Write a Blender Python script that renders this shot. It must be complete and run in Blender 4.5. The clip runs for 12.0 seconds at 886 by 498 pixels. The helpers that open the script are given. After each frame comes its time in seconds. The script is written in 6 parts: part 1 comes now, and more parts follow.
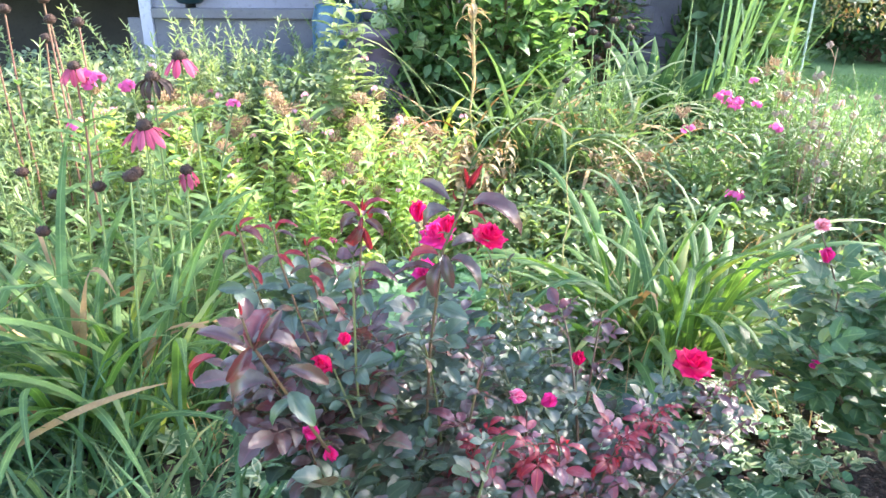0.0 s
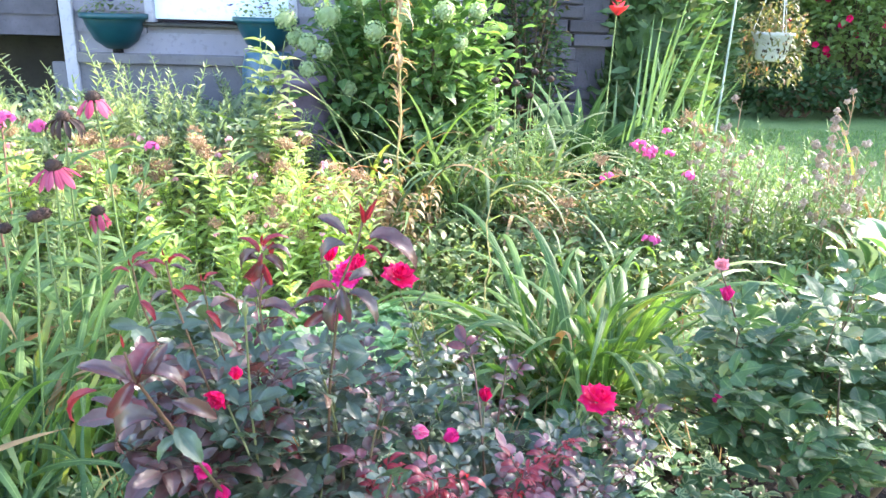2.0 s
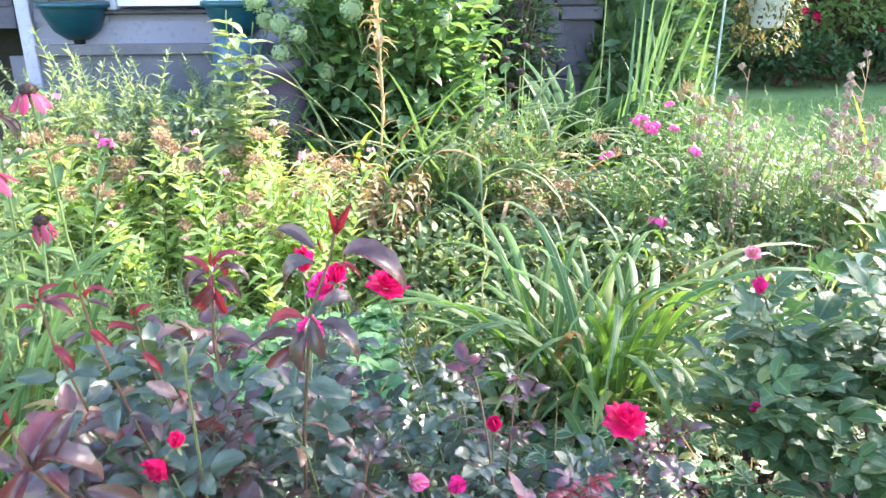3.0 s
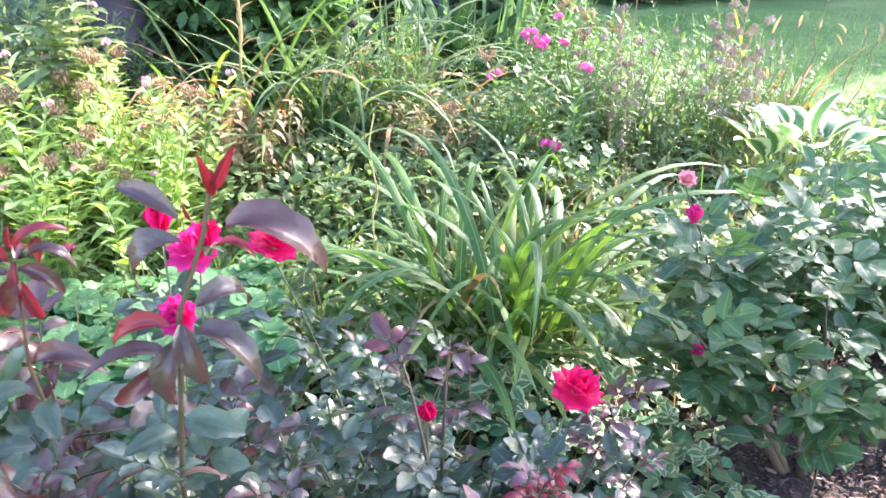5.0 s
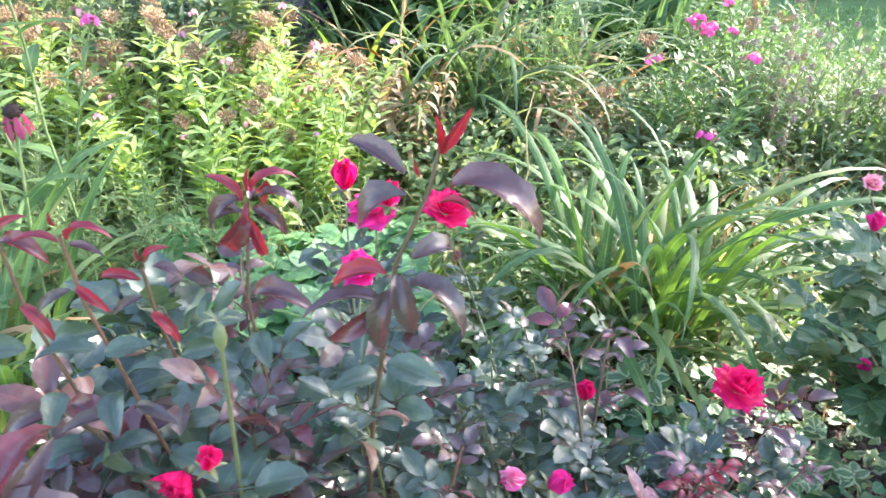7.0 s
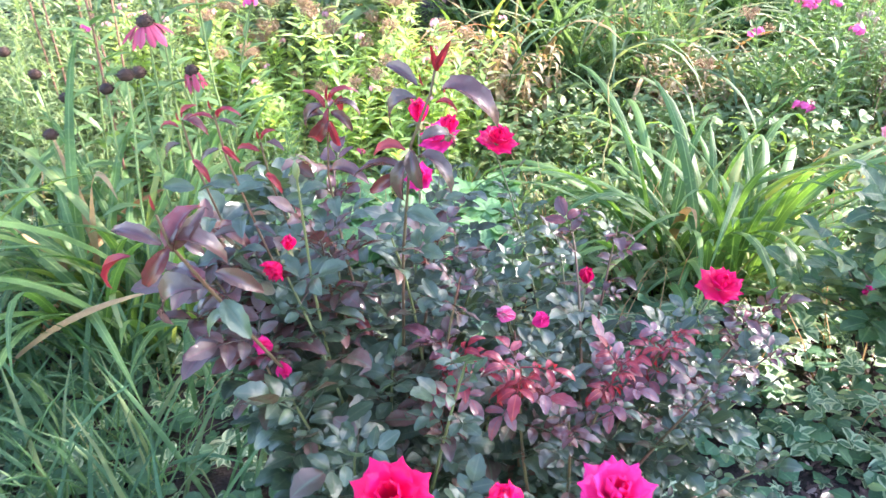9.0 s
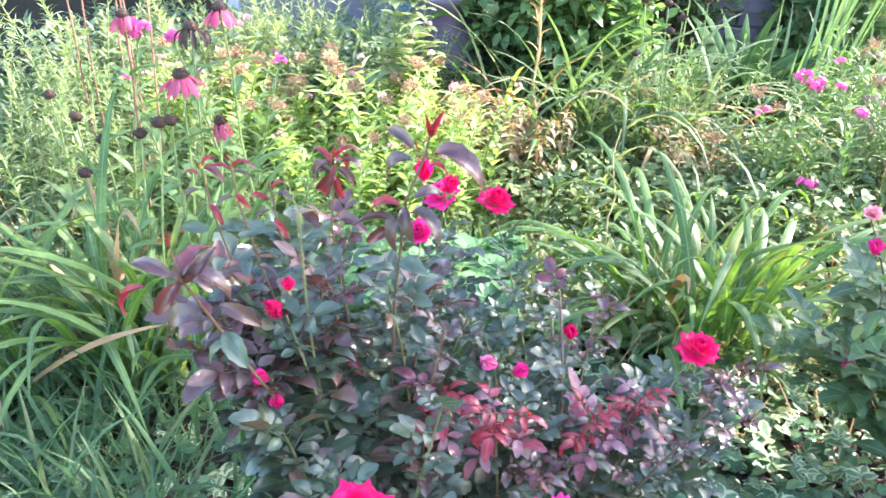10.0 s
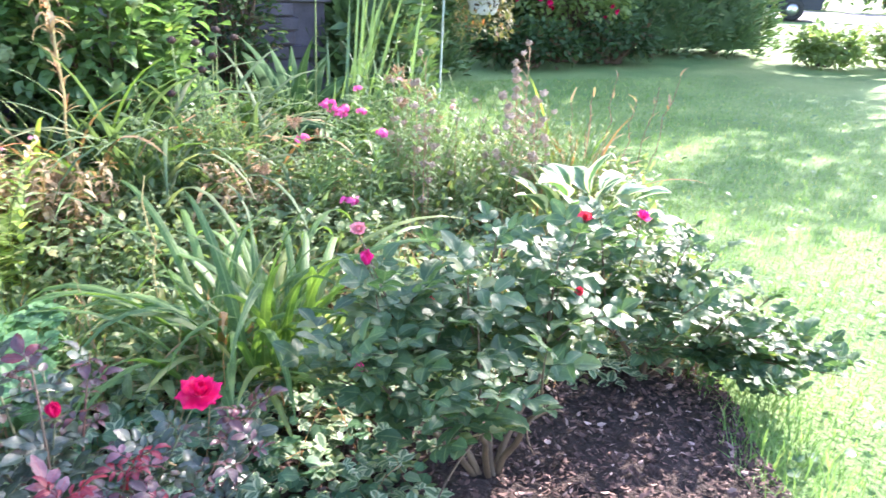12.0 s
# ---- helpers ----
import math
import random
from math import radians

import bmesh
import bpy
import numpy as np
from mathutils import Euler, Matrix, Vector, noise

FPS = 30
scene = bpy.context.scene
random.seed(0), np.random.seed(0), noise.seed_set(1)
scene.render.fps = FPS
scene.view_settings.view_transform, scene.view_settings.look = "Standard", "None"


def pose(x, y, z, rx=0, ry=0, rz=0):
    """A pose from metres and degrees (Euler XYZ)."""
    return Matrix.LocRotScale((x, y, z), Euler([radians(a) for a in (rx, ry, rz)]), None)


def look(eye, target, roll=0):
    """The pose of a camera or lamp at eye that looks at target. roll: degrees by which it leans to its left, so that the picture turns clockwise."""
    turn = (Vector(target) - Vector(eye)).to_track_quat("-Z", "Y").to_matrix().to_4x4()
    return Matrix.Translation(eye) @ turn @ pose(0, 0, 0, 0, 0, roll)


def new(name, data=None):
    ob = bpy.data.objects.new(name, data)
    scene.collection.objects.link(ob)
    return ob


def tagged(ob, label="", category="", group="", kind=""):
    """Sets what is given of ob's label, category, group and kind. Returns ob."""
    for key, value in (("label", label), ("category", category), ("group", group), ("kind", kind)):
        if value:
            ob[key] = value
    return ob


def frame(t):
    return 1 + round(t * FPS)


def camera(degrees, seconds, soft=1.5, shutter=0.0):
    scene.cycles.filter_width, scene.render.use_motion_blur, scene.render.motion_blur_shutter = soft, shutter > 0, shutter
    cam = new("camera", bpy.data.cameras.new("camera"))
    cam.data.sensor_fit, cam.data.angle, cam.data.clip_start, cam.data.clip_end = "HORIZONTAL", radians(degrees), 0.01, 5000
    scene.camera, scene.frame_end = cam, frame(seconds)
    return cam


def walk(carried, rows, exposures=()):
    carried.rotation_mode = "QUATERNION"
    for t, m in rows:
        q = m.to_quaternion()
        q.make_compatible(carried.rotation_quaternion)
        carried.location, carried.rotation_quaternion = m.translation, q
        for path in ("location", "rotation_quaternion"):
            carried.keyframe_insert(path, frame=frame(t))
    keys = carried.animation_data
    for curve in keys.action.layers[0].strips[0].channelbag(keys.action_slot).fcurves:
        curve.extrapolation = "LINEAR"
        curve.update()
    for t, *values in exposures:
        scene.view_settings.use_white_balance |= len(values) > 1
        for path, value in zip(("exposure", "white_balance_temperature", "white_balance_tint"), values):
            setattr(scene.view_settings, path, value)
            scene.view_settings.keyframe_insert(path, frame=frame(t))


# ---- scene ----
cam = camera(62.0, 12.0, shutter=0.35)
PATH = [
    (0, (0.082, 0.09, 1.25), (0.043, 1.939, 0.488), 0.3),
    (0.5, (0.088, 0.092, 1.258), (0.079, 1.957, 0.535), 0.9),
    (1, (0.103, 0.079, 1.25), (0.083, 1.957, 0.562), 1.2),
    (1.5, (0.126, 0.087, 1.253), (0.264, 1.974, 0.606), 1.7),
    (2, (0.141, 0.067, 1.238), (0.261, 1.96, 0.604), 1.8),
    (2.5, (0.192, 0.109, 1.204), (0.314, 1.998, 0.556), 1.1),
    (2.7, (0.177, 0.178, 1.203), (0.297, 2.063, 0.545), 0.4),
    (4.3, (0.091, 0.456, 1.177), (0.465, 2.268, 0.417), -1.0),
    (4.5, (0.087, 0.465, 1.172), (0.509, 2.261, 0.4), 0.0),
    (5, (0.12, 0.528, 1.137), (0.607, 2.267, 0.278), 0.9),
    (5.5, (0.132, 0.58, 1.099), (0.456, 2.345, 0.218), 3.6),
    (6, (0.098, 0.547, 1.114), (0.351, 2.319, 0.221), 3.5),
    (6.5, (0.073, 0.531, 1.126), (0.287, 2.307, 0.232), 3.2),
    (7, (0.052, 0.524, 1.133), (0.221, 2.296, 0.219), 2.1),
    (7.5, (0.008, 0.518, 1.14), (0.118, 2.27, 0.181), 0.1),
    (7.7, (0.006, 0.504, 1.133), (0.087, 2.248, 0.158), 0.2),
    (9.3, (0.218, 0.16, 1.186), (-0.05, 1.909, 0.254), -0.5),
    (9.5, (0.218, 0.151, 1.194), (-0.069, 1.924, 0.314), 0.4),
    (10, (0.249, 0.132, 1.205), (-0.032, 1.936, 0.387), 1.2),
    (10.5, (0.315, 0.135, 1.207), (0.22, 1.969, 0.415), 1.8),
    (11, (0.415, 0.131, 1.22), (0.672, 1.956, 0.445), 3.0),
    (11.5, (0.488, 0.116, 1.24), (0.985, 1.902, 0.489), 2.4),
    (12, (0.504, 0.112, 1.24), (1.174, 1.854, 0.522), 2.2),
]
walk(cam, [(t, look(eye, target, roll)) for t, eye, target, roll in PATH], [(0, 3.02, 6550, 15), (2.7, 3.02, 6500, 16), (4.5, 2.97, 6350, 19), (7, 2.88, 6400, 18), (7.7, 2.86, 6400, 18), (9.5, 3.20, 6400, 20), (10.5, 3.20, 6400, 19), (11, 3.13, 6400, 20), (12, 2.88, 6300, 24)])

# ---- light ----
SUN = Vector((0.80, 0.43, 0.60)).normalized()
world = bpy.data.worlds.new("sky")
scene.world = world
world.use_nodes = True
wn = world.node_tree.nodes
sky = wn.new("ShaderNodeTexSky")
sky.sky_type, sky.sun_disc = "NISHITA", False
sky.sun_elevation, sky.sun_rotation = math.asin(SUN.z), math.atan2(SUN.x, SUN.y)
world.node_tree.links.new(sky.outputs[0], wn["Background"].inputs[0])
wn["Background"].inputs[1].default_value = 0.15
lamp = bpy.data.lights.new("sun", "SUN")
lamp.energy, lamp.angle, lamp.color = 3.4, radians(0.6), (1.0, 0.94, 0.84)
new("sun", lamp).matrix_world = look(SUN * 30, (0, 0, 0))

R = random.Random(7)


# ---- materials ----
def nodes_of(name):
    m = bpy.data.materials.new(name)
    m.use_nodes = True
    return m, m.node_tree.nodes, m.node_tree.links, m.node_tree.nodes["Principled BSDF"]


def ramp_between(nt, links, fac, a, b):
    mix = nt.new("ShaderNodeMix")
    mix.data_type = "RGBA"
    if fac is not None:
        links.new(fac, mix.inputs[0])
    for slot, c in ((6, a), (7, b)):
        if isinstance(c, tuple):
            mix.inputs[slot].default_value = (*c, 1)
        else:
            links.new(c, mix.inputs[slot])
    return mix.outputs[2]


def span(nt, links, value, lo, hi):
    r = nt.new("ShaderNodeMapRange")
    r.inputs[1].default_value, r.inputs[2].default_value = lo, hi
    links.new(value, r.inputs[0])
    return r.outputs[0]


def noise_of(nt, links, scale, detail=3.0, space="Object"):
    co = nt.new("ShaderNodeTexCoord")
    n = nt.new("ShaderNodeTexNoise")
    n.inputs["Scale"].default_value, n.inputs["Detail"].default_value = scale, detail
    links.new(co.outputs[space], n.inputs["Vector"])
    return n.outputs["Fac"]


def soften(c):
    """Living greens are duller than pure ones."""
    if not c or c[1] < max(c):
        return c
    return (c[0] + 0.16 * (c[1] - c[0]), c[1], c[2] + 0.16 * (c[1] - c[2]))


def leaf_mat(name, a, b, c=None, rib=None, edge=None, tip=None, rough=0.42, glow=0.35, glow_col=None, spec=0.5, spots=0.25, relief=0.25):
    """A leaf: colours a to b from leaf to leaf (c for a few), a paler rib, a margin or tip of its own, and light through it."""
    a, b, c, rib = (soften(x) for x in (a, b, c, rib))
    m, nt, links, bsdf = nodes_of(name)
    geo, ob = nt.new("ShaderNodeNewGeometry"), nt.new("ShaderNodeObjectInfo")
    add = nt.new("ShaderNodeMath")
    add.operation = "ADD"
    links.new(geo.outputs["Random Per Island"], add.inputs[0])
    links.new(ob.outputs["Random"], add.inputs[1])
    fr = nt.new("ShaderNodeMath")
    fr.operation = "FRACT"
    links.new(add.outputs[0], fr.inputs[0])
    col = ramp_between(nt, links, fr.outputs[0], a, b)
    if c:
        col = ramp_between(nt, links, span(nt, links, fr.outputs[0], 0.86, 0.92), col, c)
    across, along = nt.new("ShaderNodeAttribute"), nt.new("ShaderNodeAttribute")
    across.attribute_name, along.attribute_name = "across", "along"
    big = noise_of(nt, links, 9.0, 2.0, "Object")
    col = ramp_between(nt, links, span(nt, links, big, 0.35, 0.75), col, tuple(x * 0.72 for x in a))
    if rib:
        col = ramp_between(nt, links, span(nt, links, across.outputs["Fac"], 0.16, 0.0), col, rib)
    if edge:
        wob = nt.new("ShaderNodeMath")
        wob.operation, wob.inputs[1].default_value = "MULTIPLY_ADD", 0.45
        links.new(noise_of(nt, links, 60.0, 2.0), wob.inputs[0])
        links.new(across.outputs["Fac"], wob.inputs[2])
        col = ramp_between(nt, links, span(nt, links, wob.outputs[0], 0.66, 0.86), col, edge)
    if tip:
        col = ramp_between(nt, links, span(nt, links, along.outputs["Fac"], 0.8, 1.0), col, tip)
    fine = noise_of(nt, links, 120.0, 2.0)
    col = ramp_between(nt, links, span(nt, links, fine, 0.55, 1.2), col, tuple(min(1, x * 1.5 + 0.01) for x in b)) if spots else col
    links.new(col, bsdf.inputs["Base Color"])
    bsdf.inputs["Roughness"].default_value = rough
    bsdf.inputs["Specular IOR Level"].default_value = spec
    bump = nt.new("ShaderNodeBump")
    bump.inputs["Strength"].default_value, bump.inputs["Distance"].default_value = relief, 0.004
    links.new(fine, bump.inputs["Height"])
    links.new(bump.outputs[0], bsdf.inputs["Normal"])
    tr = nt.new("ShaderNodeBsdfTranslucent")
    sat = nt.new("ShaderNodeMix")
    sat.data_type, sat.blend_type = "RGBA", "MULTIPLY"
    sat.inputs[0].default_value = 1.0
    links.new(col, sat.inputs[6])
    sat.inputs[7].default_value = (*(glow_col or (1.6, 1.7, 0.9)), 1)
    links.new(sat.outputs[2], tr.inputs[0])
    mix = nt.new("ShaderNodeMixShader")
    mix.inputs[0].default_value = glow
    links.new(bsdf.outputs[0], mix.inputs[1])
    links.new(tr.outputs[0], mix.inputs[2])
    links.new(mix.outputs[0], nt["Material Output"].inputs[0])
    return m


def plain_mat(name, a, b, scale=8.0, fine=60.0, rough=0.7, metal=0.0, bump=0.3, dist=0.004, rand=0.3):
    """A solid surface: two tones in patches, fine grain and relief, a little change from piece to piece."""
    m, nt, links, bsdf = nodes_of(name)
    big, small = noise_of(nt, links, scale), noise_of(nt, links, fine, 4.0)
    col = ramp_between(nt, links, span(nt, links, big, 0.3, 0.7), a, b)
    dark = tuple(x * 0.55 for x in a)
    col = ramp_between(nt, links, span(nt, links, small, 0.56, 0.9), col, dark)
    ob = nt.new("ShaderNodeObjectInfo")
    hsv = nt.new("ShaderNodeHueSaturation")
    val = nt.new("ShaderNodeMapRange")
    val.inputs[3].default_value, val.inputs[4].default_value = 1 - rand, 1 + rand * 0.4
    links.new(ob.outputs["Random"], val.inputs[0])
    links.new(val.outputs[0], hsv.inputs["Value"])
    links.new(col, hsv.inputs["Color"])
    links.new(hsv.outputs[0], bsdf.inputs["Base Color"])
    bsdf.inputs["Roughness"].default_value, bsdf.inputs["Metallic"].default_value = rough, metal
    b_node = nt.new("ShaderNodeBump")
    b_node.inputs["Strength"].default_value, b_node.inputs["Distance"].default_value = bump, dist
    links.new(small, b_node.inputs["Height"])
    links.new(b_node.outputs[0], bsdf.inputs["Normal"])
    return m


M_ROSE = leaf_mat("rose_leaf_dark", (0.040, 0.068, 0.042), (0.074, 0.122, 0.066), (0.13, 0.060, 0.052), rib=(0.085, 0.11, 0.065), rough=0.29, spec=0.6, glow=0.15, relief=0.22, glow_col=(1.6, 1.9, 0.7))
M_WINE = leaf_mat("rose_leaf_burgundy", (0.098, 0.047, 0.047), (0.078, 0.074, 0.060), (0.14, 0.030, 0.034), rib=(0.12, 0.055, 0.06), rough=0.27, spec=0.6, glow=0.20, relief=0.3, glow_col=(2.6, 0.7, 0.7))
M_REDLEAF = leaf_mat("rose_shoot_red", (0.24, 0.028, 0.044), (0.19, 0.030, 0.050), rib=(0.38, 0.08, 0.06), rough=0.34, glow=0.35, glow_col=(2.4, 0.8, 0.8))
M_CRIM = leaf_mat("rose_leaf_crimson", (0.21, 0.075, 0.105), (0.19, 0.125, 0.140), (0.26, 0.030, 0.045), rib=(0.26, 0.08, 0.09), rough=0.30, glow=0.30, relief=0.5, glow_col=(2.2, 0.8, 0.8))
M_ROSEG = leaf_mat("rose_leaf_green", (0.040, 0.108, 0.040), (0.090, 0.185, 0.060), (0.18, 0.22, 0.05), rib=(0.13, 0.2, 0.08), rough=0.46, glow=0.34, relief=0.5)
M_PETAL = leaf_mat("rose_petal", (0.84, 0.010, 0.150), (0.80, 0.010, 0.110), rough=0.5, glow=0.40, glow_col=(1.1, 1.2, 1.5), spec=0.25, spots=0)
M_PINKP = leaf_mat("pink_petal", (0.88, 0.03, 0.25), (0.85, 0.05, 0.32), rough=0.5, glow=0.40, glow_col=(1.1, 1.3, 1.2), spec=0.25, spots=0)
M_PALEBUD = leaf_mat("pale_bud_petal", (0.86, 0.09, 0.32), (0.88, 0.50, 0.58), rough=0.5, glow=0.35, glow_col=(1.1, 1.3, 1.2), spec=0.25, spots=0)
M_CORAL = leaf_mat("coral_petal", (0.88, 0.10, 0.10), (0.80, 0.06, 0.16), rough=0.5, glow=0.4, glow_col=(1.1, 1.3, 1.2), spec=0.25, spots=0)
M_SOFTP = leaf_mat("soft_pink_petal", (0.88, 0.32, 0.38), (0.90, 0.48, 0.52), rough=0.5, glow=0.4, glow_col=(1.1, 1.2, 1.2), spec=0.25, spots=0)
M_PHLOXP = leaf_mat("phlox_petal", (0.76, 0.11, 0.40), (0.68, 0.17, 0.36), rough=0.55, glow=0.4, glow_col=(1.2, 1.4, 1.2), spec=0.25, spots=0)
M_PALEP = leaf_mat("pale_phlox_petal", (0.80, 0.35, 0.48), (0.78, 0.48, 0.50), rough=0.6, glow=0.4, glow_col=(1.2, 1.3, 1.1), spec=0.2, spots=0)
M_CONEP = leaf_mat("coneflower_petal", (0.50, 0.070, 0.150), (0.40, 0.11, 0.19), rib=(0.36, 0.03, 0.08), rough=0.55, glow=0.4, glow_col=(1.4, 1.2, 1.2), spec=0.2, spots=0)
M_DRYPETAL = leaf_mat("shrivelled_petal", (0.035, 0.020, 0.017), (0.07, 0.035, 0.03), rough=0.8, glow=0.1, spots=0)
M_CONE = plain_mat("cone_seed_brown", (0.020, 0.010, 0.008), (0.055, 0.022, 0.012), 60, 250, 0.8, bump=0.6)
M_SEED = plain_mat("dry_seed_head", (0.33, 0.19, 0.105), (0.52, 0.34, 0.20), 30, 160, 0.9, bump=0.5)
M_MAUVE = plain_mat("faded_mauve_head", (0.36, 0.26, 0.205), (0.50, 0.385, 0.31), 30, 160, 0.9, bump=0.5)
M_LILY = leaf_mat("daylily_blade", (0.060, 0.150, 0.030), (0.140, 0.265, 0.052), (0.30, 0.34, 0.10), rib=(0.20, 0.32, 0.09), rough=0.52, glow=0.38, spec=0.4, glow_col=(1.7, 1.8, 0.6))
# duller copy of the daylily blade, with shade put into its colours
M_LILYSHADE = leaf_mat("daylily_blade_shade_tone", (0.070, 0.135, 0.050), (0.13, 0.21, 0.080), (0.26, 0.27, 0.13), rib=(0.16, 0.23, 0.11), rough=0.6, glow=0.34, spec=0.25)
M_LILYDRY = leaf_mat("withered_blade", (0.36, 0.22, 0.10), (0.45, 0.30, 0.16), (0.40, 0.15, 0.05), rough=0.75, glow=0.25, glow_col=(1.4, 1.2, 0.8))
M_STRAW = leaf_mat("pale_straw_leaf", (0.36, 0.26, 0.15), (0.50, 0.40, 0.25), (0.42, 0.22, 0.10), rough=0.75, glow=0.3, glow_col=(1.3, 1.2, 0.9))
M_IRIS = leaf_mat("sword_leaf", (0.085, 0.175, 0.085), (0.13, 0.25, 0.11), rib=(0.17, 0.29, 0.13), rough=0.45, glow=0.34, glow_col=(1.7, 1.8, 0.7))
# lime leaf raised in colour for strong sun; palest leaves stand for highlights
M_LIME = leaf_mat("phlox_leaf_lime_sunlit", (0.25, 0.40, 0.11), (0.48, 0.60, 0.24), (0.70, 0.73, 0.50), rib=(0.34, 0.46, 0.15), rough=0.36, glow=0.46, glow_col=(1.9, 1.85, 0.7))
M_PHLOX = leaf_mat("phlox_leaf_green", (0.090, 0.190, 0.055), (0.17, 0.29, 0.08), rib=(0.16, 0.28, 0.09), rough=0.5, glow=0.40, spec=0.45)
M_WEED = leaf_mat("weed_leaf", (0.12, 0.20, 0.065), (0.23, 0.32, 0.11), (0.46, 0.42, 0.22), rib=(0.18, 0.26, 0.10), rough=0.5, glow=0.40, spec=0.45)
M_GOUT = leaf_mat("variegated_leaf", (0.075, 0.17, 0.075), (0.12, 0.23, 0.10), rib=(0.14, 0.24, 0.11), edge=(0.40, 0.46, 0.29), rough=0.48, glow=0.25)
M_CLOVER = leaf_mat("round_ground_leaf", (0.050, 0.15, 0.060), (0.08, 0.21, 0.075), rib=(0.1, 0.24, 0.09), rough=0.5, glow=0.25)
M_LETTUCE = leaf_mat("bright_lobed_leaf", (0.09, 0.25, 0.085), (0.13, 0.31, 0.10), rib=(0.2, 0.45, 0.15), rough=0.5, glow=0.4)
M_RANK = leaf_mat("rank_grass_blade", (0.042, 0.125, 0.045), (0.085, 0.20, 0.066), (0.18, 0.23, 0.08), rough=0.55, glow=0.32, spec=0.3)
M_BROAD = leaf_mat("broad_plant_leaf", (0.030, 0.090, 0.030), (0.055, 0.135, 0.042), rib=(0.09, 0.19, 0.07), rough=0.85, glow=0.20, spec=0.08)
M_GRASS = leaf_mat("grass_blade", (0.075, 0.19, 0.050), (0.15, 0.28, 0.07), (0.36, 0.32, 0.15), rough=0.45, glow=0.35)
M_LAWNB = leaf_mat("lawn_blade", (0.085, 0.215, 0.045), (0.22, 0.40, 0.11), (0.40, 0.44, 0.18), rough=0.65, spec=0.2, glow=0.42, glow_col=(1.6, 1.6, 0.9))
M_HOSTA = leaf_mat("hosta_leaf", (0.060, 0.17, 0.065), (0.09, 0.22, 0.08), rib=(0.11, 0.23, 0.09), edge=(0.66, 0.68, 0.50), rough=0.42, glow=0.3)
M_HYD = leaf_mat("hydrangea_leaf", (0.070, 0.175, 0.048), (0.13, 0.265, 0.068), (0.20, 0.30, 0.06), rib=(0.15, 0.26, 0.09), rough=0.45, glow=0.46)
M_HYDP = leaf_mat("hydrangea_floret", (0.34, 0.46, 0.20), (0.46, 0.56, 0.29), rough=0.6, glow=0.35, glow_col=(1.2, 1.3, 0.9), spots=0)
M_CONIFER = leaf_mat("arborvitae_spray", (0.055, 0.135, 0.036), (0.11, 0.22, 0.055), (0.20, 0.22, 0.07), rough=0.6, glow=0.22)
M_SHRUB = leaf_mat("dark_shrub_leaf", (0.040, 0.095, 0.036), (0.07, 0.15, 0.050), (0.13, 0.07, 0.045), rough=0.75, glow=0.30, spec=0.15)
# shrub leaf with sunlight put into the colour
M_BRIGHTSH = leaf_mat("sun_brightened_shrub_leaf", (0.15, 0.25, 0.06), (0.24, 0.34, 0.09), rough=0.5, glow=0.4)
M_ASTER = leaf_mat("aster_leaf", (0.20, 0.28, 0.11), (0.33, 0.40, 0.18), (0.54, 0.54, 0.30), rough=0.5, glow=0.4)
M_FEATHER = leaf_mat("feathery_weed_leaf", (0.13, 0.20, 0.11), (0.22, 0.30, 0.16), (0.36, 0.38, 0.22), rough=0.6, glow=0.35, spec=0.3)
M_TWIG = plain_mat("rose_cane", (0.10, 0.065, 0.040), (0.15, 0.10, 0.055), 20, 120, 0.65)
M_CANEG = plain_mat("green_cane", (0.11, 0.13, 0.050), (0.17, 0.17, 0.070), 20, 120, 0.5)
M_CANER = plain_mat("red_cane", (0.13, 0.050, 0.035), (0.11, 0.085, 0.04), 20, 120, 0.5)
M_STEM = plain_mat("plant_stem", (0.14, 0.22, 0.07), (0.22, 0.27, 0.10), 15, 90, 0.6)
M_DRYSTEM = plain_mat("dry_stem", (0.50, 0.36, 0.15), (0.62, 0.50, 0.22), 15, 90, 0.8)
M_PINKSTEM = plain_mat("pinkish_stem", (0.30, 0.12, 0.095), (0.22, 0.13, 0.07), 15, 90, 0.7)


# ---- mesh tools ----
def profile(kind, u):
    if kind == "ovate":
        return max(0.0, math.sin(math.pi * min(1, u * 0.97 + 0.025) ** 0.86)) ** 0.78
    if kind == "lance":
        return math.sin(math.pi * min(1.0, u * 0.96 + 0.03) ** 0.7) ** 0.9
    if kind == "strap":
        return min(1.0, 0.55 + 1.8 * u) * (1 - u ** 4) + 0.02
    if kind == "sword":
        return min(1.0, 0.7 + u) * (1 - u ** 3) + 0.02
    if kind == "round":
        return math.sqrt(max(0.0, 1 - (2 * u - 1) ** 2))
    if kind == "pointed":
        return min(1.0, 0.40 + 1.3 * u) * max(0.02, 1 - max(0, (u - 0.45) / 0.55) ** 2.8)
    if kind == "petal":
        return min(1.0, 0.35 + 1.2 * u) * (1 - max(0, u - 0.58) ** 2 * 5.2)
    return 1 - u


